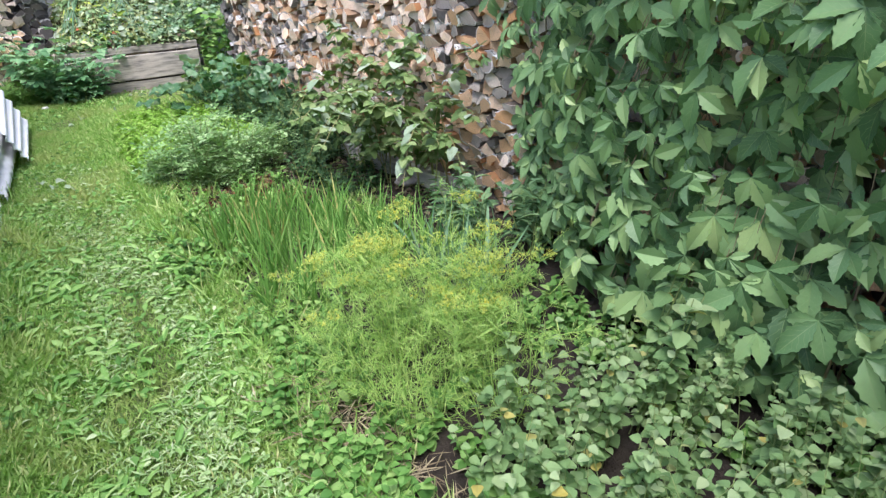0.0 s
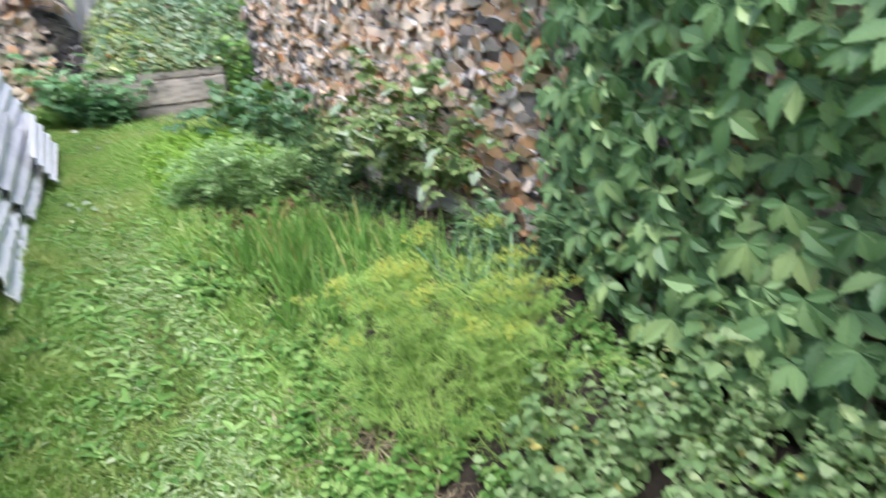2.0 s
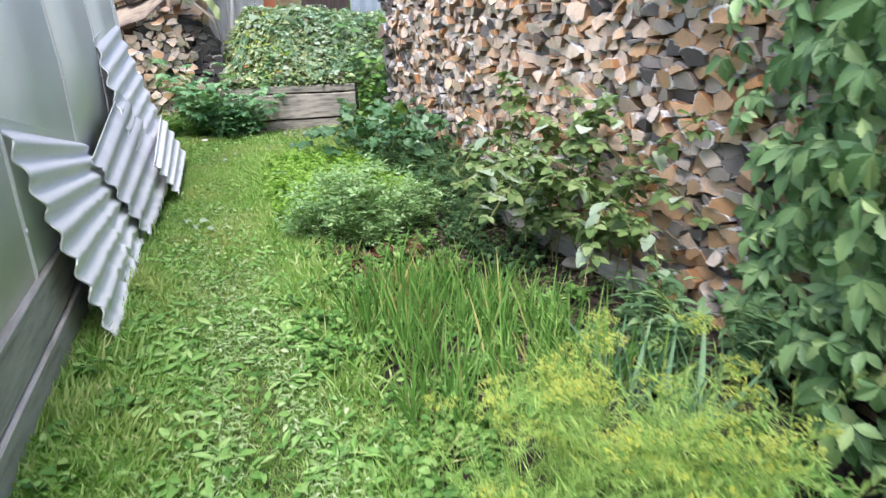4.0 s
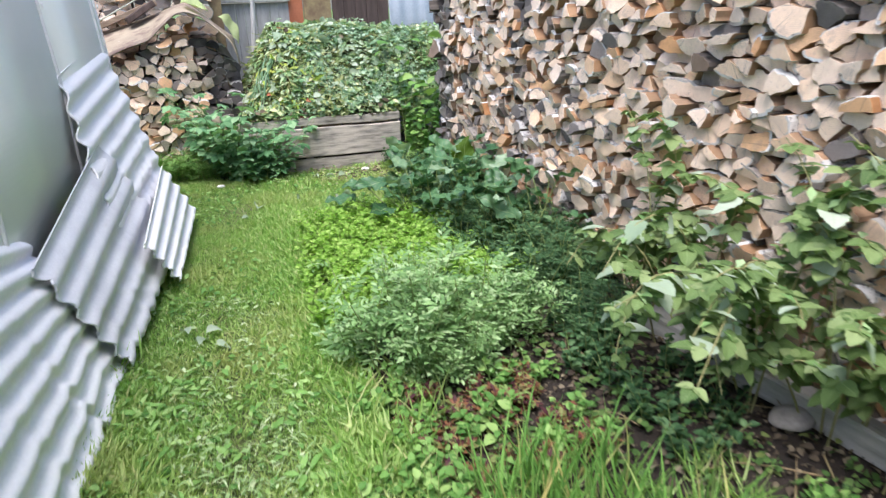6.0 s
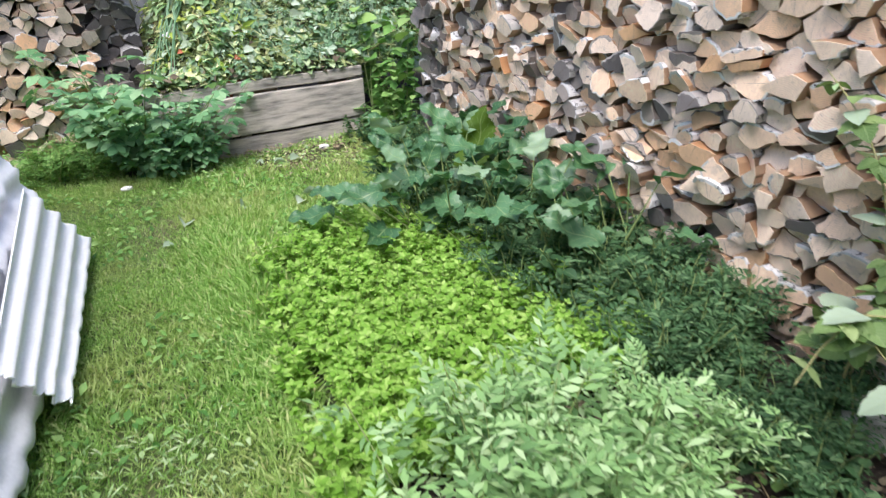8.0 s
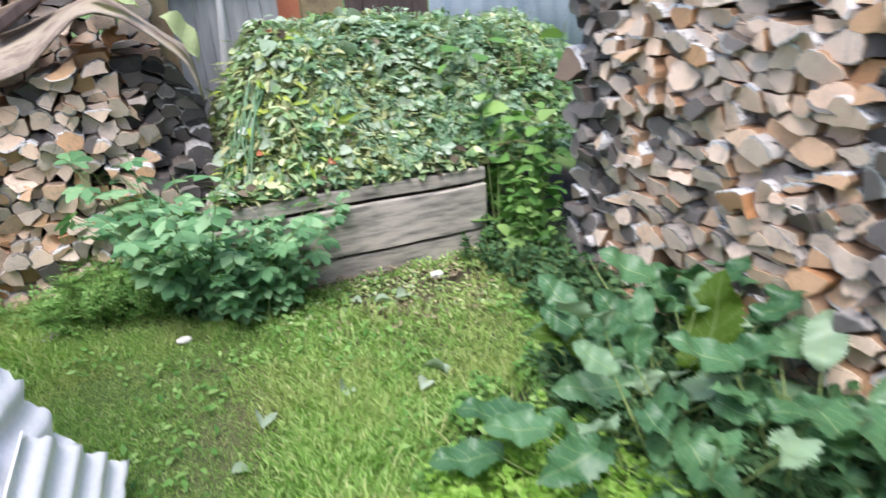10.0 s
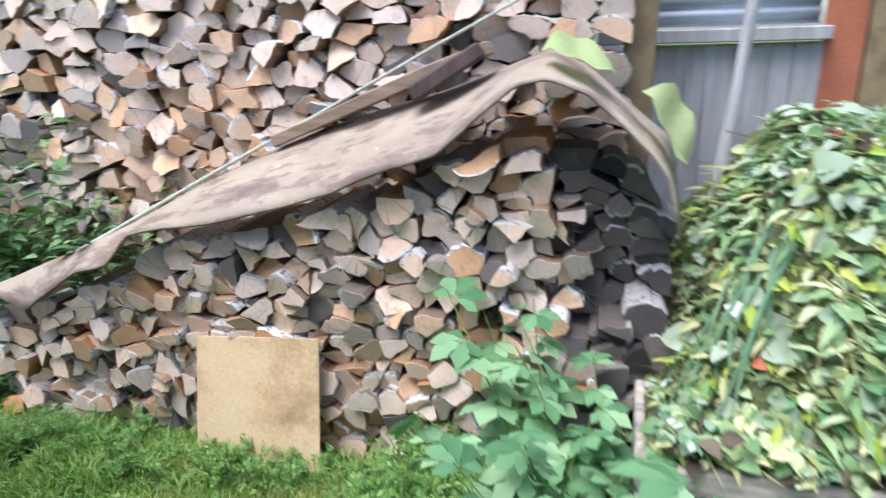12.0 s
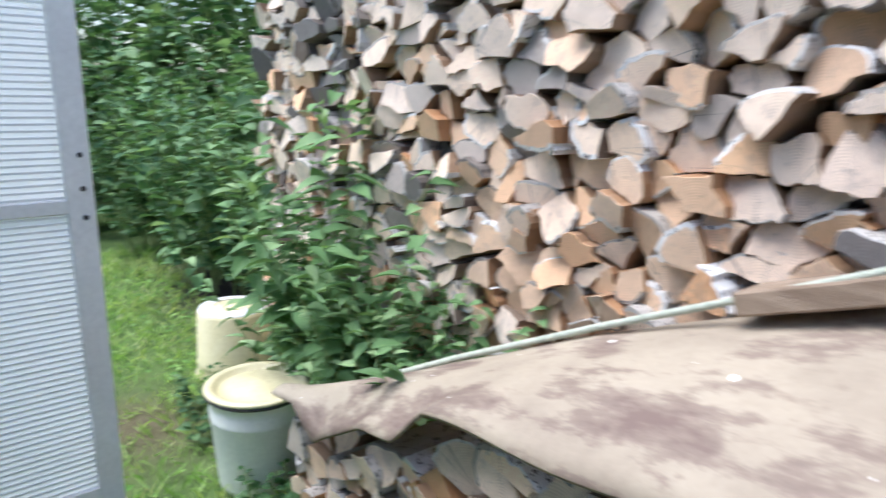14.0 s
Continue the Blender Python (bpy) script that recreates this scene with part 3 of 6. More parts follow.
def stack_cells(u0, u1, top, size, rnd, ground=0.0):
    """Sections of stacked split logs, packed without overlap below the height top(u)."""
    rows = int((2.4 - ground) / (size * 0.8)) + 1
    pts = []
    for r in range(rows):
        v = ground + (r + 0.5) * size * 0.8
        n = int((u1 - u0) / size)
        for k in range(n + 1):
            u = u0 + (k + 0.5 * (r % 2)) * size + rnd.uniform(-0.36, 0.36) * size
            w = v + rnd.uniform(-0.3, 0.3) * size
            if u0 <= u <= u1 and w < top(u):
                pts.append((u, w))
    P = np.array(pts)
    cells = []
    for k, (u, v) in enumerate(pts):
        poly = [(u0 - 0.03, ground), (u1 + 0.03, ground), (u1 + 0.03, 9.0), (u0 - 0.03, 9.0)]
        tv = top(u)
        poly = clip_cell(poly, 0, 1, min(tv + 0.03, v + size * 0.75))
        poly = clip_cell(clip_cell(poly, 1, 0, u + size * 0.8), -1, 0, -u + size * 0.8)
        poly = clip_cell(poly, 0, -1, -v + size * 0.75)
        d = np.hypot(P[:, 0] - u, P[:, 1] - v)
        for j in np.argsort(d)[1:19]:
            if d[j] > size * 2.2:
                break
            nx, ny = (P[j] - (u, v)) / d[j]
            poly = clip_cell(poly, nx, ny, ((P[j][0] + u) / 2) * nx + ((P[j][1] + v) / 2) * ny)
            if len(poly) < 3:
                break
        if len(poly) < 3:
            continue
        halves = [poly]
        if rnd.random() < 0.34:
            a = rnd.uniform(0, math.pi)
            nx, ny = math.cos(a), math.sin(a)
            c = u * nx + v * ny + rnd.uniform(-0.15, 0.15) * size
            halves = [clip_cell(poly, nx, ny, c), clip_cell(poly, -nx, -ny, -c)]
        for h in halves:
            clean = []
            for p in h:
                if not clean or math.dist(p, clean[-1]) > 0.012:
                    clean.append(p)
            if len(clean) > 2 and math.dist(clean[0], clean[-1]) < 0.012:
                clean.pop()
            if len(clean) >= 3:
                area = 0.5 * abs(sum(clean[i - 1][0] * clean[i][1] - clean[i][0] * clean[i - 1][1] for i in range(len(clean))))
                if area > 0.12 * size * size:
                    cells.append(clean)
    return cells


def log_mesh(poly, age_shade, seed, rnd, along, out, length, back=0.0):
    """One split log, its sawn end towards out: bark on the round side, split faces elsewhere."""
    cu, cv = sum(p[0] for p in poly) / len(poly), sum(p[1] for p in poly) / len(poly)
    gap = rnd.uniform(0.93, 1.0)
    poly = [(cu + (p[0] - cu) * gap, cv + (p[1] - cv) * gap) for p in poly]
    phi = rnd.choice((1.57, 1.57, -1.57, rnd.uniform(0, 6.28))) + rnd.gauss(0, 0.5)
    ax, ay = math.cos(phi), math.sin(phi)
    pr = [(p[0] - cu) * ax + (p[1] - cv) * ay for p in poly]
    sd = [-(p[0] - cu) * ay + (p[1] - cv) * ax for p in poly]
    ring, bark = [], []
    if rnd.random() < 0.76:
        # the round, barked side as an arc between the widest points; split faces below it
        lo, hi, h = min(sd), max(sd), max(pr)
        base = rnd.uniform(0.1, 0.72) * h
        tips = sorted(((s, q) for s, q in zip(sd, pr) if q < base - 0.006), key=lambda k: -k[0])
        k = rnd.choice((1, 1, 2, 2, 3))
        if len(tips) > k:
            tips = sorted(sorted(tips, key=lambda w: w[1])[:k], key=lambda w: -w[0])
        loc = []
        m = 5
        for i in range(m + 1):
            t = math.pi * (1 - i / m)
            loc.append(((lo + hi) / 2 + math.cos(t) * (hi - lo) / 2, base + math.sin(t) ** 0.8 * (h - base), i < m))
        loc += [(s, q, False) for s, q in tips]
        if not tips:
            loc.append(((lo + hi) / 2, base - 0.006, False))
        for s, q, isbark in loc:
            ring.append((cu + ax * q - ay * s, cv + ay * q + ax * s)), bark.append(isbark)
    else:
        for p in poly:
            ring.append((p[0] + rnd.gauss(0, 0.003), p[1] + rnd.gauss(0, 0.003))), bark.append(False)
    rough_ring, rough_bark = [], []
    for i in range(len(ring)):
        a, b = ring[i], ring[(i + 1) % len(ring)]
        rough_ring.append((a[0] + rnd.gauss(0, 0.0025), a[1] + rnd.gauss(0, 0.0025))), rough_bark.append(bark[i])
        more = min(3, int(math.dist(a, b) / 0.026))
        for q in range(more):
            k = (q + 1 + rnd.uniform(-0.25, 0.25)) / (more + 1)
            rough_ring.append((a[0] + (b[0] - a[0]) * k + rnd.gauss(0, 0.0032), a[1] + (b[1] - a[1]) * k + rnd.gauss(0, 0.0032)))
            rough_bark.append(bark[i])
    ring, bark = rough_ring, rough_bark
    n = len(ring)
    rim = rnd.choice((0.003, 0.005, 0.008, 0.012))
    inner = []
    for i in range(n):
        w = rim if bark[i] or bark[i - 1] else 0.0015
        dx, dy = cu - ring[i][0], cv - ring[i][1]
        dl = math.hypot(dx, dy) + 1e-9
        inner.append((ring[i][0] + dx / dl * w, ring[i][1] + dy / dl * w))
    proud = rnd.gauss(0.0, 0.021) - back
    su, sv = rnd.gauss(0, 0.2), rnd.gauss(0, 0.24)
    V, U = [], []
    px, py = cu - 0.045 * math.cos(phi), cv - 0.045 * math.sin(phi)
    for k, pts in enumerate((inner, ring, ring)):
        for p in pts:
            w = proud + su * (p[0] - cu) + sv * (p[1] - cv) - (0.0 if k == 0 else 0.0015)
            w = w if k < 2 else -length
            V.append((along[0] * p[0] + out[0] * w, along[1] * p[0] + out[1] * w, p[1]))
            U.append((p[0] - px, p[1] - py))
    F, S = [tuple(range(n))], [0]
    for i in range(n):
        j = (i + 1) % n
        F.append((i, j, n + j, n + i)), S.append(2 if bark[i] else 0)
        F.append((n + i, n + j, 2 * n + j, 2 * n + i)), S.append(2 if bark[i] else 1)
    return V, F, S, U


def woodpile(name, label, u0, u1, top, size, along, out, origin, age_shade_at, near, rnd, length=0.36, limit=290, recess=None, asp=1.32):
    """A stack of logs: the ones near the path are parts, the others one joined part."""
    pile = thing(name, (origin[0] + along[0] * (u0 + u1) / 2, origin[1] + along[1] * (u0 + u1) / 2, 0), label, "woodpile")
    cells = stack_cells(u0 / asp, u1 / asp, lambda u: top(u * asp), size, rnd)
    cells = [[(u * asp, min(v, top(u * asp) + 0.02)) for u, v in c] for c in cells]
    cells.sort(key=lambda c: near(c[0][0], c[0][1]))
    jv, jf, js, ju, ja, jd = [], [], [], [], [], []
    for k, poly in enumerate(cells):
        cu, cv = poly[0]
        # Each log's value mixes weathering with shade painted into its colour.
        age_shade, seed = age_shade_at(cu, cv, rnd), rnd.random()
        V, F, S, U = log_mesh(poly, age_shade, seed, rnd, along, out, length, recess(cu, cv) if recess else 0.0)
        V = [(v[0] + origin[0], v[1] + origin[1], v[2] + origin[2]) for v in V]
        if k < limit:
            put("log", V, F, (M_END, M_SIDE, M_BARK), pile, slots=S, uv=U, attrs={"age_shade": [age_shade] * len(V), "seed": [seed] * len(V)})
        else:
            at = len(jv)
            jv += V
            jf += [tuple(i + at for i in f) for f in F]
            js += S
            ju += U
            ja += [age_shade] * len(V)
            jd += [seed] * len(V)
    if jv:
        put("firewood", jv, jf, (M_END, M_SIDE, M_BARK), pile, "more split logs stacked tightly", js, uv=ju, attrs={"age_shade": ja, "seed": jd}, kind="stuff")
    return pile


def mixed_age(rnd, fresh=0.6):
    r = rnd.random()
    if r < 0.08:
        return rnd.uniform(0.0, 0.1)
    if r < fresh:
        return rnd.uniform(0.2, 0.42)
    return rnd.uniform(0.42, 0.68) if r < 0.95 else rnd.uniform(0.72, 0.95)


def age_shade_right(u, v, rnd):
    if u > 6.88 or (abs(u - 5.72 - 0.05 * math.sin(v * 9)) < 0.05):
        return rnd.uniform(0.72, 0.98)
    # Near logs: browner wood, plus the overhanging creeper's shade put into their colour.
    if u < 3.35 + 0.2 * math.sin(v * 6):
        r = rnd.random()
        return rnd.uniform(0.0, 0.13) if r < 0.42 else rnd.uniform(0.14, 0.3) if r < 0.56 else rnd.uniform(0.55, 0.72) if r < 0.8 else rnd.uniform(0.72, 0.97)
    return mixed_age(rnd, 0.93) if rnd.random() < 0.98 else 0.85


def age_shade_front(u, v, rnd):
    # Grey logs under the cover's arch, blackened by shade painted into their colour.
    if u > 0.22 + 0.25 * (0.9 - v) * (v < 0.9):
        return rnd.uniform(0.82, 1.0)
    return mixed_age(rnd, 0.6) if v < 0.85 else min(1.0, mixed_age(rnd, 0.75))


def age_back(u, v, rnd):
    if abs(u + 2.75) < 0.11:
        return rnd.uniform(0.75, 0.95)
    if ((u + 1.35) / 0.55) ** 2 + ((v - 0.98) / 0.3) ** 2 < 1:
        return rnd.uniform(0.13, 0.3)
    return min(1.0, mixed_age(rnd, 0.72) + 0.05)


LIP_X = [-2.0, -1.86, -1.73, -1.63, -1.47, -1.34, -1.22, -0.98, -0.65, -0.45, -0.27, -0.13, -0.01, 0.11, 0.19, 0.295, 0.40, 0.48, 0.52, 0.55]
LIP_Z = [0.52, 0.55, 0.49, 0.56, 0.66, 0.69, 0.80, 0.85, 0.92, 0.97, 1.055, 1.105, 1.195, 1.277, 1.291, 1.258, 1.18, 1.10, 1.035, 0.88]


def lip(u):
    return float(np.interp(u, LIP_X, LIP_Z))


pile_rnd = random.Random(11)
woodpile("tall_woodpile", "long head-high stack of split birch firewood, pale sawn ends", -0.6, 7.12, lambda u: 2.05 + 0.05 * math.sin(u * 5), 0.069, (0, 1), (-1, 0), (1.98, 0, 0), age_shade_right, lambda u, v: abs(u - 4.4) + 0.5 * abs(v - 0.9), pile_rnd, asp=1.6)
woodpile("low_woodpile", "low stack of split firewood under a linoleum sheet", -1.98, 0.53, lambda u: lip(u) - 0.085 - 0.10 * math.exp(-((u - 0.26) / 0.2) ** 2), 0.080, (1, 0), (0, -1), (0, 8.17, 0), age_shade_front, lambda u, v: abs(u + 0.3) + v, pile_rnd, asp=1.25, recess=lambda u, v: 0.15 * max(0.0, min(1.0, (u - 0.05) / 0.25)) * (v > 0.55))
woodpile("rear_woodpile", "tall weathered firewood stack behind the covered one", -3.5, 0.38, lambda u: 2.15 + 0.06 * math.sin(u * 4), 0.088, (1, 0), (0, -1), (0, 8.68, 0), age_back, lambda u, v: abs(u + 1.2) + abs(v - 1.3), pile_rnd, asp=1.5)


# ---- greenhouse and the leaning sheets ----
def build_greenhouse():
    g = thing("greenhouse", (-1.5, 4.2, 0), "greenhouse of milky polycarbonate on a grey timber base, door open", "greenhouse")
    y0, y1 = 0.9, 6.55
    turn = math.atan(0.08)
    rot = Matrix.Translation((float(wall_x(y0)), y0, 0)) @ Matrix.Rotation(-turn, 4, "Z")
    long = (y1 - y0) / math.cos(turn)
    deep = 2.2
    # side wall panes between the hoops, rounding into the roof
    prof = [(0.0, 0.36), (0.0, 1.0), (-0.03, 1.5), (-0.14, 1.85), (-0.4, 2.15), (-0.75, 2.3), (-1.1, 2.35), (-1.45, 2.3), (-1.8, 2.15), (-2.06, 1.85), (-2.17, 1.5), (-2.2, 1.0), (-2.2, 0.36)]
    bays = [0.0] + [k for k in np.arange(0.42, long, 1.03)] + [long]
    for a, b in zip(bays, bays[1:]):
        vs, fs = [], []
        for s, off in ((a + 0.004, 0.0), (b - 0.004, 0.0)):
            for x, z in prof:
                vs.append(rot @ Vector((x, s, z)))
        n = len(prof)
        for i in range(n - 1):
            fs.append((i, i + 1, n + i + 1, n + i))
        ob = put("pane", vs, fs, M_PANE, g, smooth=True)
        sol = ob.modifiers.new("thickness", "SOLIDIFY")
        sol.thickness = 0.006
    for s in bays:
        pts = [rot @ Vector((x + 0.006 * (1 if x > -1.1 else -1), s, z + (0.006 if z > 2 else 0))) for x, z in prof]
        V, F = tubes([pts], [0.011], 6)
        put("seam_strip", V, F, M_FRAME, g, "pale joint strip")
        for x, z in ((0.014, 0.55), (0.014, 0.95), (0.002, 1.35)):
            c = rot @ Vector((x, s, z))
            vs, fs = lathe([(0.0, 0.006), (0.010, 0.005), (0.014, 0.0)], (0, 0, 0), 10)
            m = Matrix.Translation(c) @ Matrix.Rotation(radians(90), 4, "Y")
            put("screw", [m @ Vector(v) for v in vs], fs, M_WHITE, g)
    put_bm("base_plank", box_bm((-0.05, 0, -0.05), (0.045, long, 0.17), 0.006, rot, 0.006, 10), M_PLANKY, g, "rough grey timber base")
    put_bm("base_plank", box_bm((-0.05, 0, 0.175), (0.03, long, 0.37), 0.006, rot, 0.006, 10), M_PLANKY, g, "rough grey timber base")
    put_bm("base_plank", box_bm((-deep - 0.05, 0, -0.05), (-deep + 0.03, long, 0.37), 0.006, rot, 0.006, 10), M_PLANKY, g)
    # gable ends with a doorway towards the woodpiles
    for s in (0.0, long):
        vs = [rot @ Vector((x, s, z)) for x, z in prof]
        if s:
            left = [i for i, (x, z) in enumerate(prof) if x <= -1.1]
            right = [i for i, (x, z) in enumerate(prof) if x >= -0.75]
            d = [rot @ Vector((-0.75, s, 0.36)), rot @ Vector((-1.62, s, 0.36)), rot @ Vector((-1.62, s, 2.22))]
            put("gable_pane", [vs[i] for i in right] + [d[0]], [tuple(range(len(right) + 1))], M_PANE, g)
            low = [i for i, (x, z) in enumerate(prof) if x <= -1.8]
            put("gable_pane", [d[1], d[2]] + [vs[i] for i in low], [tuple(range(len(low) + 2))], M_PANE, g)
        else:
            put("gable_pane", vs, [tuple(range(len(vs)))], M_PANE, g)
    put_bm("base_plank", box_bm((-deep, long - 0.03, -0.05), (0, long + 0.02, 0.34), 0.005, rot), M_PLANKY, g)
    # the door, swung wide open
    dr = Matrix.Translation((-1.98, 6.645, 0)) @ Matrix.Rotation(radians(4), 4, "Z")
    door = put_bm("door", box_bm((-0.006, 0.04, 0.36), (0.006, 1.02, 2.0), 0.001, dr), M_DOORPANE, g, "white ribbed polycarbonate door leaf")
    ribs = bmesh.new()
    for k in range(105):
        z = 0.365 + k * 0.0155
        bmesh.ops.create_cube(ribs, size=1, matrix=dr @ Matrix.Translation((0.0085, 0.53, z)) @ Matrix.Diagonal((0.004, 0.96, 0.005, 1)))
    put_bm("rib", ribs, M_WHITE, door, "fine horizontal ribs", kind="stuff")
    for a, b in (((-0.018, 0.985, 0.30), (0.018, 1.045, 2.05)), ((-0.018, 0.0, 0.30), (0.018, 0.04, 2.05)), ((-0.016, 0.04, 0.33), (0.016, 1.0, 0.365)), ((-0.016, 0.04, 1.10), (0.016, 1.0, 1.135)), ((-0.016, 0.04, 2.0), (0.016, 1.0, 2.035))):
        put_bm("frame_bar", box_bm(a, b, 0.003, dr), M_FRAME, door, "painted steel bar, rust at the foot")
    for z in (1.16, 1.24, 1.09):
        vs, fs = lathe([(0.0, 0.004), (0.006, 0.004), (0.007, 0.0)], (0, 0, 0), 8)
        m = dr @ Matrix.Translation((0.019, 1.022, z)) @ Matrix.Rotation(radians(90), 4, "Y")
        put("bolt", [m @ Vector(v) for v in vs], fs, M_BLACK, door)


build_greenhouse()


def cement_sheet(label, nb, nt, ft, fb, waves, mat, lift, chip_seed):
    """A corrugated sheet between its near and far, bottom and top corners; ribs run from near to far."""
    nb, nt, ft, fb = (np.array(p, float) for p in (nb, nt, ft, fb))
    nrm = np.cross(fb - nb, nt - nb)
    nrm /= np.linalg.norm(nrm)
    if nrm[0] < 0:
        nrm = -nrm
    nu, nv = 44, waves * 10
    V = np.zeros((2, nv + 1, nu + 1, 3))
    rnd = random.Random(chip_seed)
    ph = rnd.random() * 9
    for i in range(nv + 1):
        v = i / nv
        for j in range(nu + 1):
            u = j / nu
            if j in (0, nu):
                e = 0.012 * noise.noise((v * 14 + ph, j, 0)) + 0.03 * max(0, noise.noise((v * 30 + ph, j, 5)))
                u += e if j == 0 else -e
            vv = v + (0.03 * noise.noise((u * 6, ph, 2)) + 0.09 * max(0, noise.noise((u * 17, ph, 7)))) * (1 - v) * (1 - v)
            p = nb * (1 - u) * (1 - vv) + fb * u * (1 - vv) + nt * (1 - u) * vv + ft * u * vv
            h = 0.0125 * math.sin(2 * math.pi * waves * v)
            for s in (0, 1):
                V[s, i, j] = p + nrm * (h + lift - s * 0.008)
    V = V.reshape(-1, 3)
    w, block = nu + 1, (nu + 1) * (nv + 1)
    F = []
    for i in range(nv):
        for j in range(nu):
            a = i * w + j
            F.append((a, a + 1, a + w + 1, a + w))
            F.append((block + a, block + a + w, block + a + w + 1, block + a + 1))
    for i in range(nv):
        for j in (0, nu):
            a = i * w + j
            F.append((a, a + w, block + a + w, block + a))
    for j in range(nu):
        for i in (0, nv):
            a = i * w + j
            F.append((a, a + 1, block + a + 1, block + a))
    ob = put("corrugated_sheet", V, F, mat, smooth=True)
    es = ob.modifiers.new("edges", "EDGE_SPLIT")
    es.split_angle = radians(50)
    return tagged(ob, label, "corrugated sheet", "cement sheets leaning on the greenhouse")


cement_sheet("pale chipped cement sheet leaning on the greenhouse", (-0.34, 3.46, 0.02), (-0.53, 3.36, 0.95), (-0.45, 4.5, 0.66), (-0.24, 4.85, 0.02), 8, M_SLATE, 0.0, 1)
cement_sheet("upright pale cement sheet against the greenhouse corner", (-0.22, 5.15, 0.16), (-0.37, 5.4, 1.07), (-0.31, 6.48, 1.17), (-0.05, 6.52, 0.2), 8, M_SLATE, 0.0, 2)
cement_sheet("damp blue-grey cement sheet lying over its neighbours", (-0.265, 4.62, 0.03), (-0.44, 4.38, 0.56), (-0.34, 5.55, 0.74), (-0.11, 5.95, 0.06), 5, M_SLATE2, 0.05, 3)
cement_sheet("small broken cement sheet with lichen along its edge", (-0.15, 5.38, 0.03), (-0.255, 5.22, 0.30), (-0.19, 6.3, 0.42), (-0.055, 6.6, 0.03), 4, M_SLATE, 0.11, 4)


# ---- compost bay, fence ----
def build_compost():
    c = thing("compost_bay", (1.05, 7.9, 0), "compost bay of weathered grey planks", "compost bin")
    p, q = Vector((0.45, float(bay_y(0.45)), 0)), Vector((1.80, float(bay_y(1.8)), 0))
    ang = math.atan2(q.y - p.y, q.x - p.x)
    m = Matrix.Translation(p) @ Matrix.Rotation(ang, 4, "Z")
    L = (q - p).length
    for z0, z1, o in ((-0.06, 0.098, 0.004), (0.116, 0.358, -0.006), (0.376, 0.445, 0.006)):
        put_bm("plank", box_bm((0, o, z0), (L, o + 0.03, z1), 0.006, m, 0.008, 22), M_PLANK, c)
    for x in (0.55, L - 0.06):
        put_bm("stake", box_bm((x - 0.03, 0.035, -0.1), (x + 0.03, 0.09, 0.43), 0.005, m, 0.004, 4), M_PLANK, c)
    for x in (0.0, L - 0.03):
        for z0, z1 in ((-0.05, 0.2), (0.21, 0.40)):
            put_bm("side_plank", box_bm((x, 0.04, z0), (x + 0.03, 1.1, z1), 0.005, m, 0.006, 8), M_PLANK, c)


build_compost()


def heap_z(x, y):
    """Height of the waste heap."""
    front = bay_y(x)
    rise = np.clip((y - front - 0.02) / 0.72, 0, 1)
    z = 0.47 + 0.66 * np.sin(rise * np.pi / 2) - 0.22 * np.clip((y - front - 0.95) / 0.6, 0, 1)
    side = np.clip((x - 0.5) / 0.4, 0, 1) * np.clip((2.85 - x) / 0.3, 0, 1)
    return np.maximum(0.25 + (z - 0.25) * side ** 0.6 - 0.08 * np.clip((x - 1.3), 0, 2), 0.445)


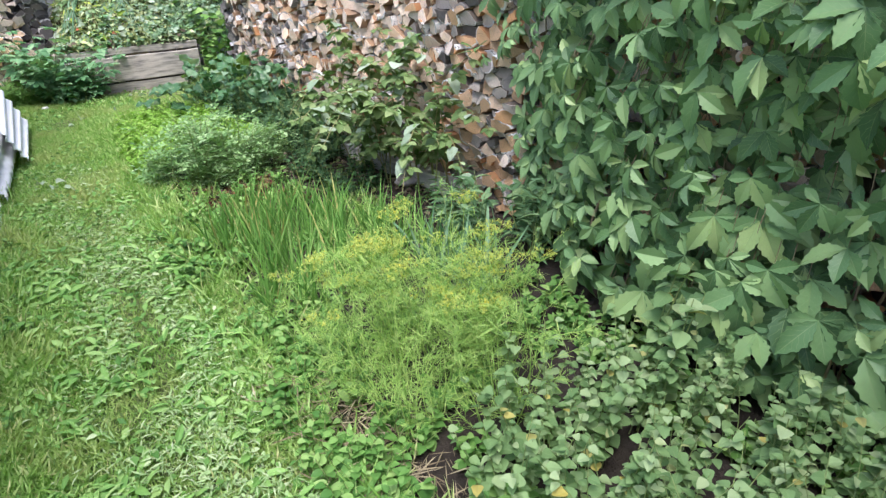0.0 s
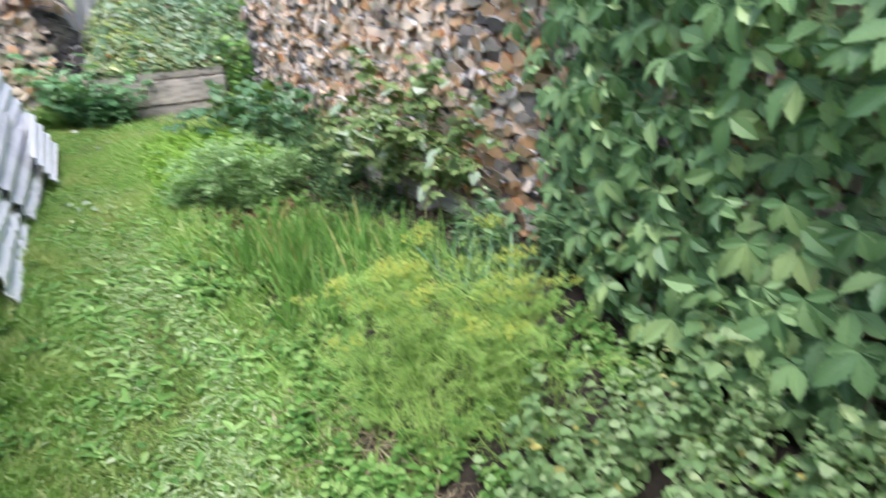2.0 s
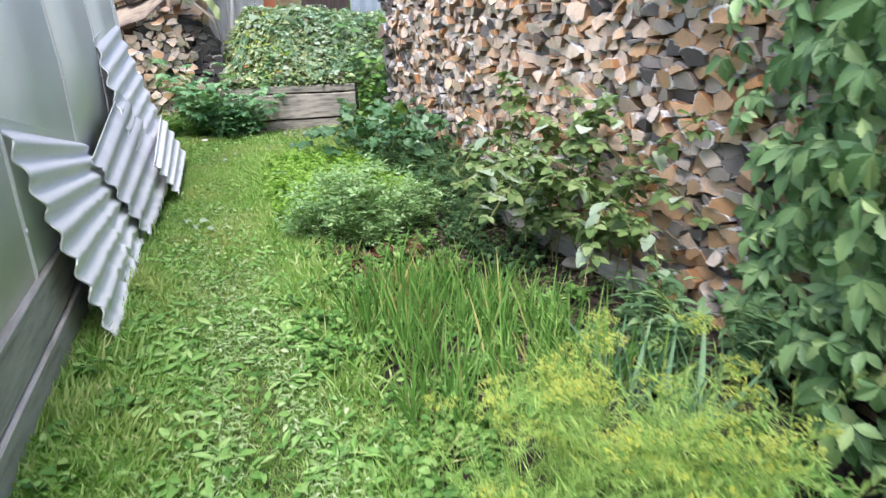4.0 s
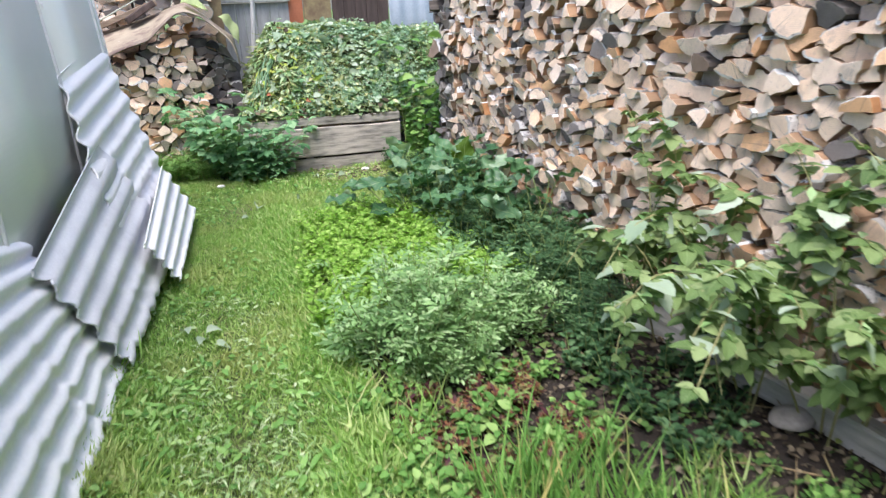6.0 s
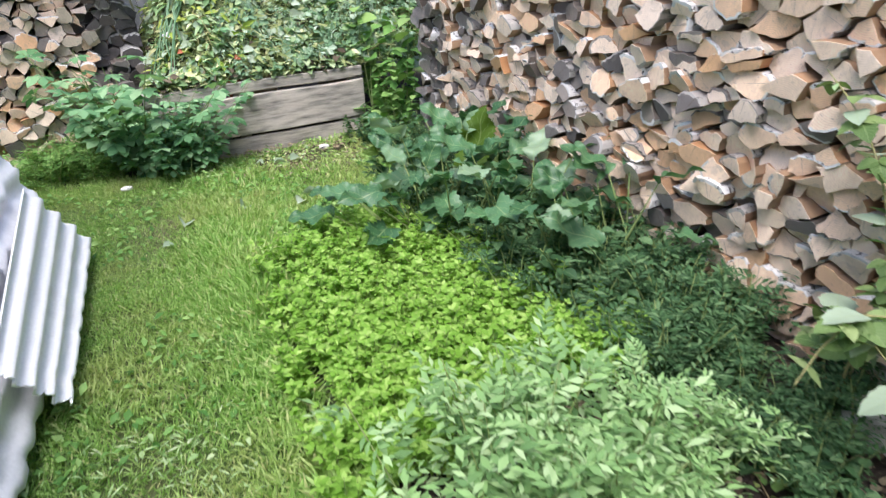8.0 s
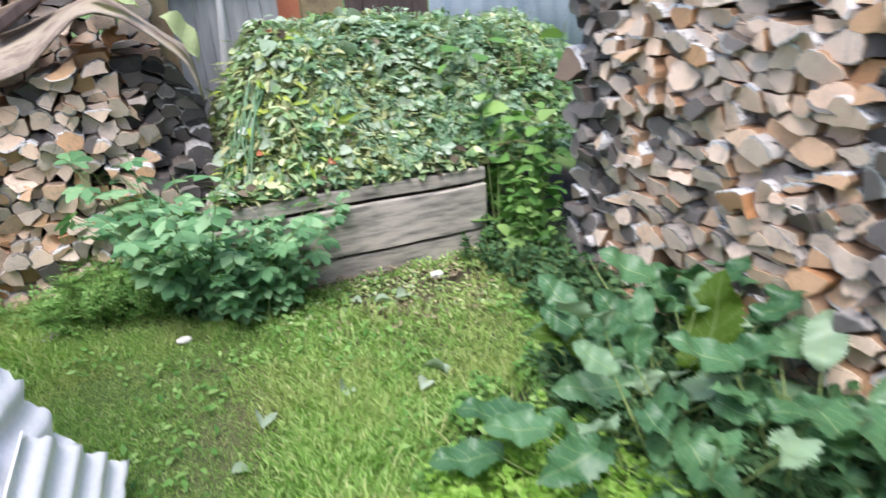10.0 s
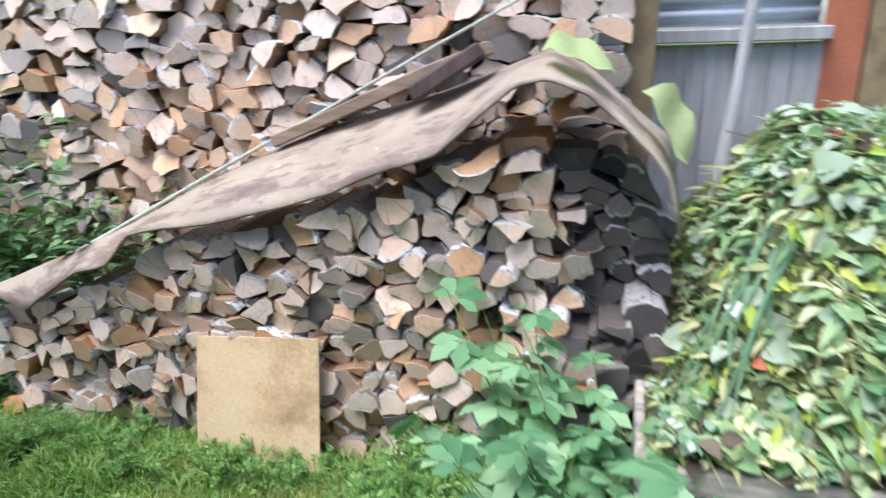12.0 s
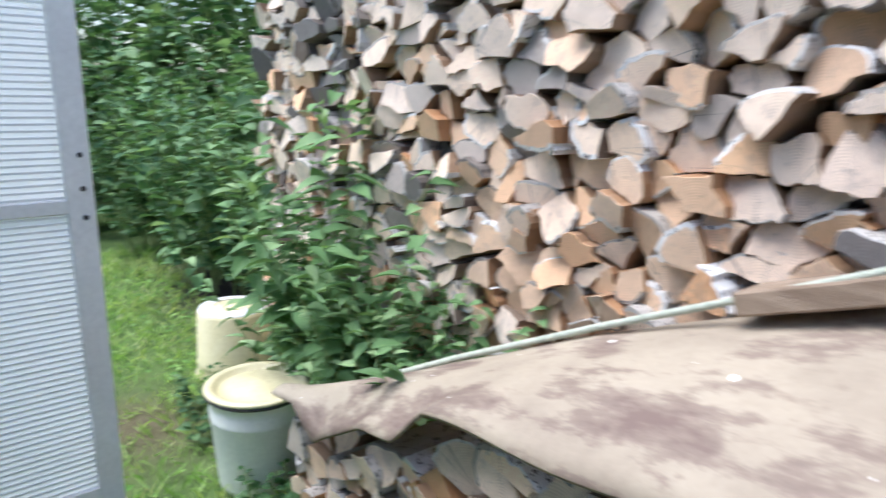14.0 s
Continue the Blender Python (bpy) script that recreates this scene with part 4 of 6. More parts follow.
def build_heap():
    t = thing("compost_heap", (1.2, 8.3, 0), "heaped wilting weeds, stalks and leaves in the compost bay", "compost heap")
    def lumps(x, y):
        return np.array([(noise.noise((a * 2.4, b * 2.4, 1)) * 0.10 + noise.noise((a * 6.5, b * 6.5, 2)) * 0.05) * min(1.0, max(0.0, (b - bay_y(a) - 0.11) / 0.25)) for a, b in zip(np.ravel(x), np.ravel(y))]).reshape(np.shape(x))

    xs, ys = np.linspace(0.49, 2.85, 70), np.linspace(7.45, 9.1, 50)
    X, Y = np.meshgrid(xs, ys)
    front = bay_y(X) + 0.034
    Y = np.maximum(Y, front)
    Z = heap_z(X, Y) + lumps(X, Y)
    i = (np.arange(49)[:, None] * 70 + np.arange(69)[None]).ravel()
    put("mound", np.stack([X.ravel(), Y.ravel(), Z.ravel()], 1), np.stack([i, i + 1, i + 71, i + 70], 1), M_GROUND, t, smooth=True, attrs={"bed": np.full(X.size, 0.35), "worn": np.full(X.size, 0.25)})

    def surface(n, x0=0.3, x1=2.4, seed=0.0, cut=-1.0):
        x = rng.uniform(max(x0, 0.52), x1, n)
        f = bay_y(x)
        y = f + 0.06 + rng.random(n) ** 1.3 * 1.0
        patch = np.array([noise.noise((a * 2.8, b * 3.2, seed)) for a, b in zip(x, y)])
        x, y = x[patch > cut], y[patch > cut]
        e = 0.03
        z = heap_z(x, y) + lumps(x, y) + rng.normal(0.012, 0.022, len(x))
        nx = -(heap_z(x + e, y) + lumps(x + e, y) - heap_z(x - e, y) - lumps(x - e, y)) / (2 * e)
        ny = -(heap_z(x, y + e) + lumps(x, y + e) - heap_z(x, y - e) - lumps(x, y - e)) / (2 * e)
        return np.stack([x, y, z], 1), np.stack([nx, ny, np.ones(len(x))], 1)

    for name, shape, n, mat, s0, s1, x0, x1, cut, messy in (
        ("wilted_leaf_layer", S_OVAL, 3600, M_WASTE, 0.02, 0.06, 0.3, 2.6, -0.3, 0.9),
        ("fern_layer", S_FROND, 1500, M_TEAL, 0.06, 0.12, 0.95, 2.6, -0.3, 0.6),
        ("lobed_leaf_layer", S_LOBE, 1300, M_TEAL, 0.045, 0.09, 1.0, 2.6, -0.1, 0.55),
        ("green_leaf_layer", S_FIVE, 1500, M_SAGE, 0.035, 0.075, 0.5, 2.6, 0.05, 0.7),
        ("turned_leaf_layer", S_ROUND, 1500, M_PALE, 0.025, 0.075, 0.55, 2.5, -0.15, 0.6),
        ("limp_leaf_layer", S_ROUND, 120, M_PALE, 0.06, 0.12, 0.5, 2.0, -0.5, 0.8),
        ("hay", S_THREAD, 4200, M_HAY, 0.05, 0.16, 0.3, 2.4, -0.15, 0.8),
        ("withered_layer", S_LANCE, 1500, M_HAY, 0.03, 0.10, 0.35, 1.6, -0.2, 0.9),
        ("dry_waste", S_OVAL, 420, M_DRY, 0.03, 0.07, 0.35, 1.6, 0.0, 0.9),
        ("yellowed_waste", S_LANCE, 420, M_LIME, 0.04, 0.11, 0.4, 1.15, -0.1, 0.8),
    ):
        pos, up = surface(n, x0, x1, 3.0 + len(name), cut)
        n = len(pos)
        V, F, U = placed(shape, pos, around(n, -0.9, 0.35), up + rng.normal(0, messy, (n, 3)), rng.uniform(s0, s1, n))
        put(name, V, F, mat, t, uv=U, kind="stuff")
    # waste spilling over the top plank
    for shape, n, mat in ((S_OVAL, 420, M_WASTE), (S_LOBE, 130, M_TEAL), (S_LANCE, 220, M_HAY), (S_OVAL, 120, M_DRY)):
        x = rng.uniform(0.5, 1.78, n)
        pos = np.stack([x, bay_y(x) + rng.uniform(0.02, 0.16, n), rng.uniform(0.455, 0.53, n)], 1)
        axis = np.stack([rng.normal(0, 0.6, n), rng.uniform(-1.2, 0.2, n), rng.uniform(-0.3, 0.35, n)], 1)
        V, F, U = placed(shape, pos, axis, np.stack([rng.normal(0, 0.4, n), rng.normal(-0.4, 0.4, n), np.ones(n)], 1), rng.uniform(0.03, 0.075, n))
        put("spilling_waste", V, F, mat, t, uv=U, kind="stuff")
    # limp leek tops hanging down the front, stalks lying across
    for k in range(16):
        x = rng.uniform(0.56, 0.86)
        y = 8.12 + rng.uniform(-0.12, 0.15)
        z = float(heap_z(x, y)) + 0.08
        dx = rng.uniform(-0.16, 0.05)
        pts = [(x + 0.2, y + 0.1, z + 0.03), (x + 0.08, y, z + 0.06), (x, y - 0.1, z - 0.06), (x + dx * 0.6, y - 0.2, z - 0.26), (x + dx, y - 0.26, z - rng.uniform(0.36, 0.5))]
        V, F = tubes([pts], [rng.uniform(0.005, 0.009)], 5)
        put("leek_top", V, F, M_LEEK, t, smooth=True)
    pos, up = surface(26, 0.8, 2.3)
    for a in pos:
        d = around(1, -0.25, 0.25)[0] * rng.uniform(0.12, 0.3)
        V, F = tubes([[a, a + d * 0.5 + (0, 0, 0.03), a + d]], [rng.uniform(0.002, 0.005)], 5)
        put("stalk", V, F, M_OCANE if rng.random() < 0.5 else M_STEM, t)
    for name, mat, n in (("red_peel", M_RUST, 6), ("pale_peel", M_SHELL, 8)):
        pos, up = surface(n, 0.45, 1.1)
        for a, u in zip(pos, up):
            V, F, U = placed(S_ROUND, [a], around(1, 0, 0.3), [u], rng.uniform(0.035, 0.06, 1))
            put(name, V, F, mat, t, uv=U)


build_heap()


def build_fence():
    f = thing("fence", (1.5, 9.3, 0), "patched boundary fence of grey boards, dark planks and metal sheet", "fence")
    x = 0.42
    k = 0
    while x < 1.16:
        w = 0.11 + 0.03 * math.sin(k * 2.1)
        put_bm("board", box_bm((x, 9.30, 0), (x + w - 0.003, 9.325, 1.37), 0.003, None, 0.004, 5), M_GREYB, f)
        x += w
        k += 1
    put_bm("rail", box_bm((0.3, 9.25, 1.375), (1.2, 9.33, 1.43), 0.005), M_GREYB, f)
    put_bm("rust_board", box_bm((1.18, 9.3, 0), (1.33, 9.32, 2.1), 0.003, None, 0.003, 5), M_RUST, f, "rust-red painted board")
    put_bm("brick_pier", box_bm((1.34, 9.28, 0), (1.62, 9.34, 2.1), 0.006, None, 0.006, 8), M_CANE, f, "brown timber pier")
    x = 1.64
    while x < 2.24:
        put_bm("board", box_bm((x, 9.3, 0), (x + 0.118, 9.325, 2.2), 0.003, None, 0.004, 6), M_BROWN, f, "dark brown board")
        x += 0.122
    for name, x0, x1, z0, z1, mat, across in (("metal_sheet", 2.26, 3.9, 0.0, 2.2, M_METAL, True), ("ribbed_sheet", 0.42, 1.17, 1.44, 2.3, M_METAL, False)):
        n = int((x1 - x0 if across else z1 - z0) / 0.018)
        vs, fs = [], []
        for i in range(n + 1):
            o = 0.012 * math.sin(i * (0.75 if across else 1.9))
            if across:
                xx = x0 + (x1 - x0) * i / n
                vs += [(xx, 9.31 + o, z0), (xx, 9.31 + o, z1)]
            else:
                zz = z0 + (z1 - z0) * i / n
                vs += [(x0, 9.34 + o, zz), (x1, 9.34 + o, zz)]
        for i in range(n):
            fs.append((2 * i, 2 * i + 2, 2 * i + 3, 2 * i + 1))
        ob = put(name, vs, fs, mat, f, "blue-grey profiled metal sheet", smooth=True)
        ob.modifiers.new("thickness", "SOLIDIFY").thickness = 0.002
    m = Matrix.Translation((0.45, 8.86, 0))
    put_bm("post", box_bm((-0.05, -0.05, 0), (0.06, 0.05, 2.2), 0.008, m, 0.006, 6), M_CANE, f, "brown timber post")


build_fence()
V, F = tubes([[(0.66, 8.6, 0.0), (0.70, 8.62, 0.6), (0.76, 8.66, 1.2), (0.86, 8.72, 2.3)]], [0.036], 10)
tagged(put("leaning_pole", V, F, M_GREYB, smooth=True), "bleached grey wooden pole leaning by the compost", "pole")


# ---- cover, rope and boards on the low woodpile ----
def build_cover():
    nx, ny = 130, 12
    V = []
    for i in range(nx + 1):
        x = -2.0 + 2.55 * i / nx
        z0 = float(np.interp(x, LIP_X, LIP_Z))
        smooth_z = float(np.interp(x, [-2.0, -1.22, -1.1], [0.53, 0.79, 0.825])) if x < -1.1 else z0
        back_z = float(np.interp(x, [-2.0, -1.9, -1.54, -1.1, -0.63, -0.2, 0.2, 0.55], [0.49, 0.53, 0.71, 0.93, 1.12, 1.24, 1.38, 1.08]))
        back_y = float(np.interp(x, [-2.0, -1.54, -1.1, -0.63, 0.0], [8.25, 8.42, 8.47, 8.54, 8.6]))
        for j in range(ny + 1):
            v = j / ny
            k = min(1.0, v / 0.45)
            sag = 0.018 * noise.noise((x * 3, v * 2, 0)) * (1 - v)
            hem = 0.03 - 0.03 * (1 - v) ** 3
            yy = 8.10 + (back_y - 8.10) * v + 0.012 * noise.noise((x * 2, 4, 0))
            V.append((x + 0.02 * noise.noise((x * 4, v, 8)), yy, z0 * (1 - k) + smooth_z * k + (back_z - smooth_z) * v + sag + hem * (1 - v)))
    F = []
    for i in range(nx):
        for j in range(ny):
            a = i * (ny + 1) + j
            F.append((a, a + 1, a + ny + 2, a + ny + 1))
    ob = put("linoleum_cover", V, F, M_LINO, smooth=True)
    ob.modifiers.new("thickness", "SOLIDIFY").thickness = 0.009
    tagged(ob, "stained beige linoleum sheet draped over the low woodpile", "cover sheet")


build_cover()
V, F = tubes([[(-1.98, 8.24, 0.50), (-1.88, 8.28, 0.545), (-1.54, 8.42, 0.73), (-1.1, 8.46, 0.955), (-0.63, 8.47, 1.185), (-0.21, 8.5, 1.40), (0.42, 8.64, 1.72)]], [0.011], 7)
tagged(put("rope", V, F, M_ROPE, smooth=True), "taut grey-green rope running over the linoleum cover", "rope")
d = Vector((0.78, 0, 0.30)).normalized()
m = Matrix.Translation((-0.83, 8.50, 1.075)) @ Matrix.Rotation(-math.atan2(d.z, d.x), 4, "Y")
tagged(put_bm("lath", box_bm((0, -0.05, -0.015), (0.86, 0.05, 0.028), 0.004, m, 0.008, 10), M_LATH), "weathered plank lying on the linoleum cover", "plank")
m = Matrix.Translation((-0.16, 8.42, 1.31)) @ Matrix.Rotation(-0.55, 4, "Y") @ Matrix.Rotation(0.2, 4, "Z")
tagged(put_bm("wood_chunk", box_bm((-0.13, -0.05, -0.02), (0.13, 0.05, 0.035), 0.008, m, 0.012, 5), M_BROWN), "dark chunk of wood lying on the cover", "wood")
m = Matrix.Translation((-0.775, 8.0, 0.0)) @ Matrix.Rotation(radians(-17), 4, "X") @ Matrix.Rotation(radians(-3), 4, "Y")
tagged(put_bm("plywood_piece", box_bm((-0.235, -0.004, 0.0), (0.235, 0.004, 0.47), 0.002, m), M_PLY), "bare square of plywood leaning on the low woodpile", "plywood")


def cabbage(at, axis, up, size):
    v, f, u = S_BIG
    V, F, U = placed(leaf(10, 0.8, 0.5, 0.2, 0.35, ruffle=0.04, sharp=0.6), [at], [axis], [up], [size])
    tagged(put("cabbage_leaf", V, F, M_CABB, uv=U, smooth=True), "pale green cabbage leaf dropped on the cover", "leaf", "cabbage leaves")


cabbage((0.16, 8.22, 1.375), (1, 0.1, -0.05), (0, -0.4, 1), 0.22)
cabbage((0.44, 8.24, 1.26), (0.8, 0.0, -0.75), (0.6, -0.5, 0.8), 0.26)


# ---- buckets ----
def white_bucket(at):
    b = thing("enamel_bucket", at, "white enamel bucket with a cream lid set in upside down", "bucket")
    vs, fs = lathe([(0.0, 0.004), (0.145, 0.0), (0.150, 0.02), (0.168, 0.27), (0.171, 0.275), (0.168, 0.285), (0.171, 0.30), (0.168, 0.31), (0.172, 0.35), (0.180, 0.355), (0.180, 0.365), (0.168, 0.365), (0.145, 0.05), (0.0, 0.045)], at)
    put("body", vs, fs, M_WHITE, b, smooth=True)
    vs, fs = lathe([(0.179, 0.354), (0.186, 0.360), (0.179, 0.367)], at)
    put("rim", vs, fs, M_BLACK, b, "dark rolled rim", smooth=True)
    vs, fs = lathe([(0.182, 0.368), (0.186, 0.376), (0.176, 0.382), (0.150, 0.378), (0.146, 0.36), (0.10, 0.382), (0.0, 0.392)], at)
    put("lid", vs, fs, M_CREAM, b, "cream enamel lid", smooth=True)


def cream_bucket(at):
    b = thing("upturned_bucket", at, "cream enamel pot standing upside down, chipped", "bucket")
    vs, fs = lathe([(0.192, 0.0), (0.195, 0.01), (0.186, 0.02), (0.183, 0.06), (0.186, 0.066), (0.183, 0.075), (0.172, 0.32), (0.160, 0.34), (0.0, 0.345)], at)
    put("body", vs, fs, M_CREAM, b, smooth=True)
    vs, fs = lathe([(0.10, 0.346), (0.162, 0.341), (0.164, 0.334)], at)
    put("base_ring", vs, fs, M_WHITE, b, "bare white base", smooth=True)


white_bucket((-2.39, 8.19, 0.0))
cream_bucket((-3.36, 8.42, 0.0))


# ---- small things on the ground ----
def pebble(name, label, at, r, mat, flat=0.5):
    bm = bmesh.new()
    bmesh.ops.create_icosphere(bm, subdivisions=2, radius=r)
    for v in bm.verts:
        v.co *= 1 + 0.25 * noise.noise(v.co / r * 1.3 + Vector(at))
        v.co = Vector((v.co.x * 1.4, v.co.y, v.co.z * flat)) + Vector(at)
    ob = put_bm(name, bm, mat, smooth=True)
    return tagged(ob, label, "stone" if name == "stone" else "scrap")


pebble("stone", "flat pale stone lying in the grass", (-0.32, 7.72, 0.015), 0.055, M_STONE, 0.35)
pebble("stone", "pale stone beside the timber at the woodpile foot", (1.80, 3.42, 0.03), 0.06, M_STONE)
pebble("stone", "grey stone beside the woodpile foot", (1.76, 2.72, 0.03), 0.05, M_STONE)
pebble("eggshell", "broken white eggshell on the trampled soil", (1.41, 7.40, 0.02), 0.024, M_SHELL, 0.8)
pebble("eggshell", "white scrap lying in the lawn", (0.24, 7.38, 0.018), 0.024, M_SHELL, 0.6)
pebble("eggshell", "white scrap lying by the bed", (0.95, 6.2, 0.03), 0.02, M_SHELL, 0.6)
for at, axis, s in (((0.44, 6.62, 0.02), (0.3, 1, 0.1), 0.13), ((1.05, 7.28, 0.02), (1, -0.1, 0.05), 0.11), ((1.15, 7.27, 0.02), (1, 0.4, 0.15), 0.10), ((1.0, 7.31, 0.02), (-0.6, 0.6, 0.2), 0.07), ((0.02, 4.72, 0.03), (0.5, 1, 0.2), 0.08), ((0.05, 4.80, 0.04), (1, 0.3, 0.2), 0.07), ((-0.02, 4.82, 0.04), (-0.4, 1, 0.3), 0.07), ((0.08, 4.70, 0.03), (1, -0.5, 0.1), 0.06), ((0.32, 6.46, 0.015), (1, 0.1, 0), 0.07), ((0.72, 6.65, 0.03), (0.7, 1, 0.1), 0.12), ((0.98, 6.55, 0.03), (1, 1, 0.2), 0.10), ((1.1, 6.6, 0.03), (-0.2, 1, 0.2), 0.11)):
    V, F, U = placed(leaf(8, 0.62, 0.42, 0.5, 0.5, teeth=0.1), [at], [axis], [(rng.normal(0, 0.5), rng.normal(-0.3, 0.5), 1)], [s])
    tagged(put("fallen_leaf", V, F, M_PALE, uv=U, smooth=True), "pale wilted leaf lying on the lawn", "leaf", "leaves dropped on the lawn")
tagged(put_bm("foot_timber", box_bm((-0.08, 0.0, 0.0), (0.0, 1.25, 0.10), 0.008, Matrix.Translation((1.955, 2.99, 0)) @ Matrix.Rotation(radians(5.5), 4, "Z"), 0.012, 14), M_PLANKY), "grey squared timber along the woodpile's foot", "timber")


# ---- twigs under the raspberry ----
for k in range(26):
    a = rng.uniform(0, 6.28)
    p = np.array([rng.uniform(1.3, 1.85), rng.uniform(2.9, 4.5), 0.012])
    d = np.array([math.cos(a), math.sin(a), 0.06]) * rng.uniform(0.08, 0.25)
    V, F = tubes([[p, p + d * 0.5 + (0, 0, rng.uniform(0, 0.03)), p + d]], [rng.uniform(0.002, 0.0045)], 5)
    tagged(put("twig", V, F, M_CANE), "dry brown twig lying on the soil", "twig", "twigs under the raspberry")


# ---- lawn ----
def build_lawn():
    def lawn_points(n):
        x, y = rng.uniform(-6.2, 1.95, n), rng.uniform(-0.6, 8.6, n)
        ok = (x < bed_edge(y) + rng.normal(0, 0.07, n)) & ((x > wall_x(y) + 0.02) | (y > 6.6))
        ok &= ~((x > -2.0) & (y > 8.12)) & ~((x < -2.0) & (y < 7.4)) & ~((x > 0.25) & (y > bay_y(x) - 0.08))
        ok &= (x > -2.2) | (rng.random(n) < 0.45)
        return np.stack([x[ok], y[ok], np.zeros(ok.sum())], 1)

    def strip(n, x0, x1, y0, y1):
        q = np.stack([rng.uniform(x0, x1, n), rng.uniform(y0, y1, n), np.zeros(n)], 1)
        x, y = q[:, 0], q[:, 1]
        ok = (x < bed_edge(y) + rng.normal(0, 0.07, n)) & ((x > wall_x(y) + 0.02) | (y > 6.6))
        ok &= ~((x > 0.25) & (y > bay_y(x) - 0.08)) & (y < 8.12)
        return q[ok]

    p = np.concatenate([lawn_points(150000), strip(150000, -0.65, 0.6, -0.3, 6.6), strip(90000, -1.6, 1.9, 6.3, 8.1), strip(40000, -0.3, 1.0, 5.6, 7.6)])
    worn = 0.95 * np.exp(-((p[:, 0] - 1.35) / 0.6) ** 2 - ((p[:, 1] - 7.4) / 0.2) ** 2) + 0.7 * np.exp(-((p[:, 0] - 1.0) / 0.7) ** 2 - ((p[:, 1] - 7.08) / 0.42) ** 2) + 0.7 * np.exp(-((p[:, 0] - 0.35) / 0.25) ** 2 - ((p[:, 1] - 6.5) / 0.4) ** 2) + 0.5 * np.exp(-((p[:, 0] - 0.12) / 0.15) ** 2) * (p[:, 1] < 6.0)
    patch = np.array([noise.noise((a * 2.3, b * 2.3, 4)) for a, b in p[:, :2]])
    p = p[rng.random(len(p)) > worn * 0.9]
    patch = np.array([noise.noise((a * 2.3, b * 2.3, 4)) for a, b in p[:, :2]])
    h = rng.uniform(0.035, 0.075, len(p)) * (1 + 0.6 * patch)
    edge = np.clip((np.abs(p[:, 0] - 0.12) - 0.18) / 0.3, 0, 1)
    h *= (0.65 + 0.7 * edge) * np.interp(p[:, 1], [5.5, 6.5, 7.6, 8.0], [1.0, 0.6, 0.6, 1.0])
    V, F, U = placed(S_GRASS, p, around(len(p), 0.5, 2.2), around(len(p), 0.2, 1.0), h)
    tagged(put("lawn_grass", V, F, M_GRASS, uv=U), "uneven mown green lawn grass", "grass", kind="stuff")
    q = lawn_points(46000)
    dens = np.array([noise.noise((a * 1.6, b * 1.6, 9)) for a, b in q[:, :2]]) + 0.35 * (q[:, 1] < 4.5)
    q = q[dens > 0.06]
    n = len(q)
    q[:, 2] = rng.uniform(0.005, 0.04, n)
    V, F, U = placed(S_SMALL, q, around(n, 0.0, 0.7), around(n, 1.0, 3.0), rng.uniform(0.018, 0.05, n))
    tagged(put("lawn_weeds", V, F, M_WEED, uv=U), "low broad-leaved weeds among the lawn grass", "weeds", kind="stuff")
    # rosettes of broad leaves, thick beside the trodden strip
    spots = np.stack([rng.uniform(-0.7, 0.62, 2600), rng.uniform(0.2, 4.6, 2600)], 1)
    x, y = spots.T
    beside = np.clip(np.abs(x - 0.14) / 0.3, 0.12, 1) * np.clip(1.2 - 0.2 * y, 0.15, 1)
    clump = np.array([noise.noise((a * 3.1, b * 3.1, 15)) for a, b in spots])
    spots = spots[(x > wall_x(y) + 0.05) & (x < bed_edge(y) + 0.08) & (rng.random(len(x)) < beside) & (clump > -0.18)]
    each = rng.integers(4, 9, len(spots))
    c = np.repeat(spots, each, 0)
    n = len(c)
    pos = np.concatenate([c + rng.normal(0, 0.008, (n, 2)), rng.uniform(0.004, 0.03, (n, 1))], 1)
    V, F, U = placed(leaf(5, 0.36, 0.6, 0.2, 0.45, teeth=0.16, sharp=1.1), pos, around(n, 0.15, 1.1), around(n, 1.0, 3.0), rng.uniform(0.03, 0.075, n))
    tagged(put("broad_lawn_weeds", V, F, M_BROAD, uv=U, smooth=True), "broad-leaved plantain and dandelion rosettes in the lawn", "weeds", kind="stuff")
    # mown strips and leaf scraps along the trodden strip
    for name, label, shape, count, s0, s1 in (("mown_clippings", "pale wilted mowing clippings on the trodden strip", leaf(2, 0.13, 0.4, 0.2, 0.15), 19000, 0.018, 0.055), ("leaf_clippings", "wilted leaf scraps left by the mower", leaf(3, 0.5, 0.45, 0.25, 0.3), 4200, 0.012, 0.034)):
        x = np.where(rng.random(count) < 0.6, rng.normal(0.14, 0.12, count), rng.normal(0.08, 0.27, count))
        y = rng.uniform(-0.5, 5.2, count)
        drift = np.array([noise.noise((a * 4.0, b * 2.0, 21)) for a, b in zip(x, y)])
        keep = (x > wall_x(y) + 0.08) & (x < bed_edge(y)) & (rng.random(count) < np.clip(1.15 - 0.2 * y, 0.15, 1)) & (drift > -0.25)
        n = keep.sum()
        pos = np.stack([x[keep], y[keep], rng.uniform(0.012, 0.045, n)], 1)
        V, F, U = placed(shape, pos, around(n, -0.2, 0.3), around(n, 0.9, 3.5), rng.uniform(s0, s1, n))
        tagged(put(name, V, F, M_CLIP, uv=U), label, "clippings", kind="stuff")
    n = 7000
    x, y = rng.uniform(0.62, 1.94, n), rng.uniform(2.5, 4.9, n)
    pos = np.stack([x, y, rng.uniform(0.002, 0.02, n)], 1)
    V, F, U = placed(S_OVAL, pos, around(n, -0.3, 0.5), around(n, 0.6, 2.5), 0.006 + 0.034 * rng.random(n) ** 2.5)
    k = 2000
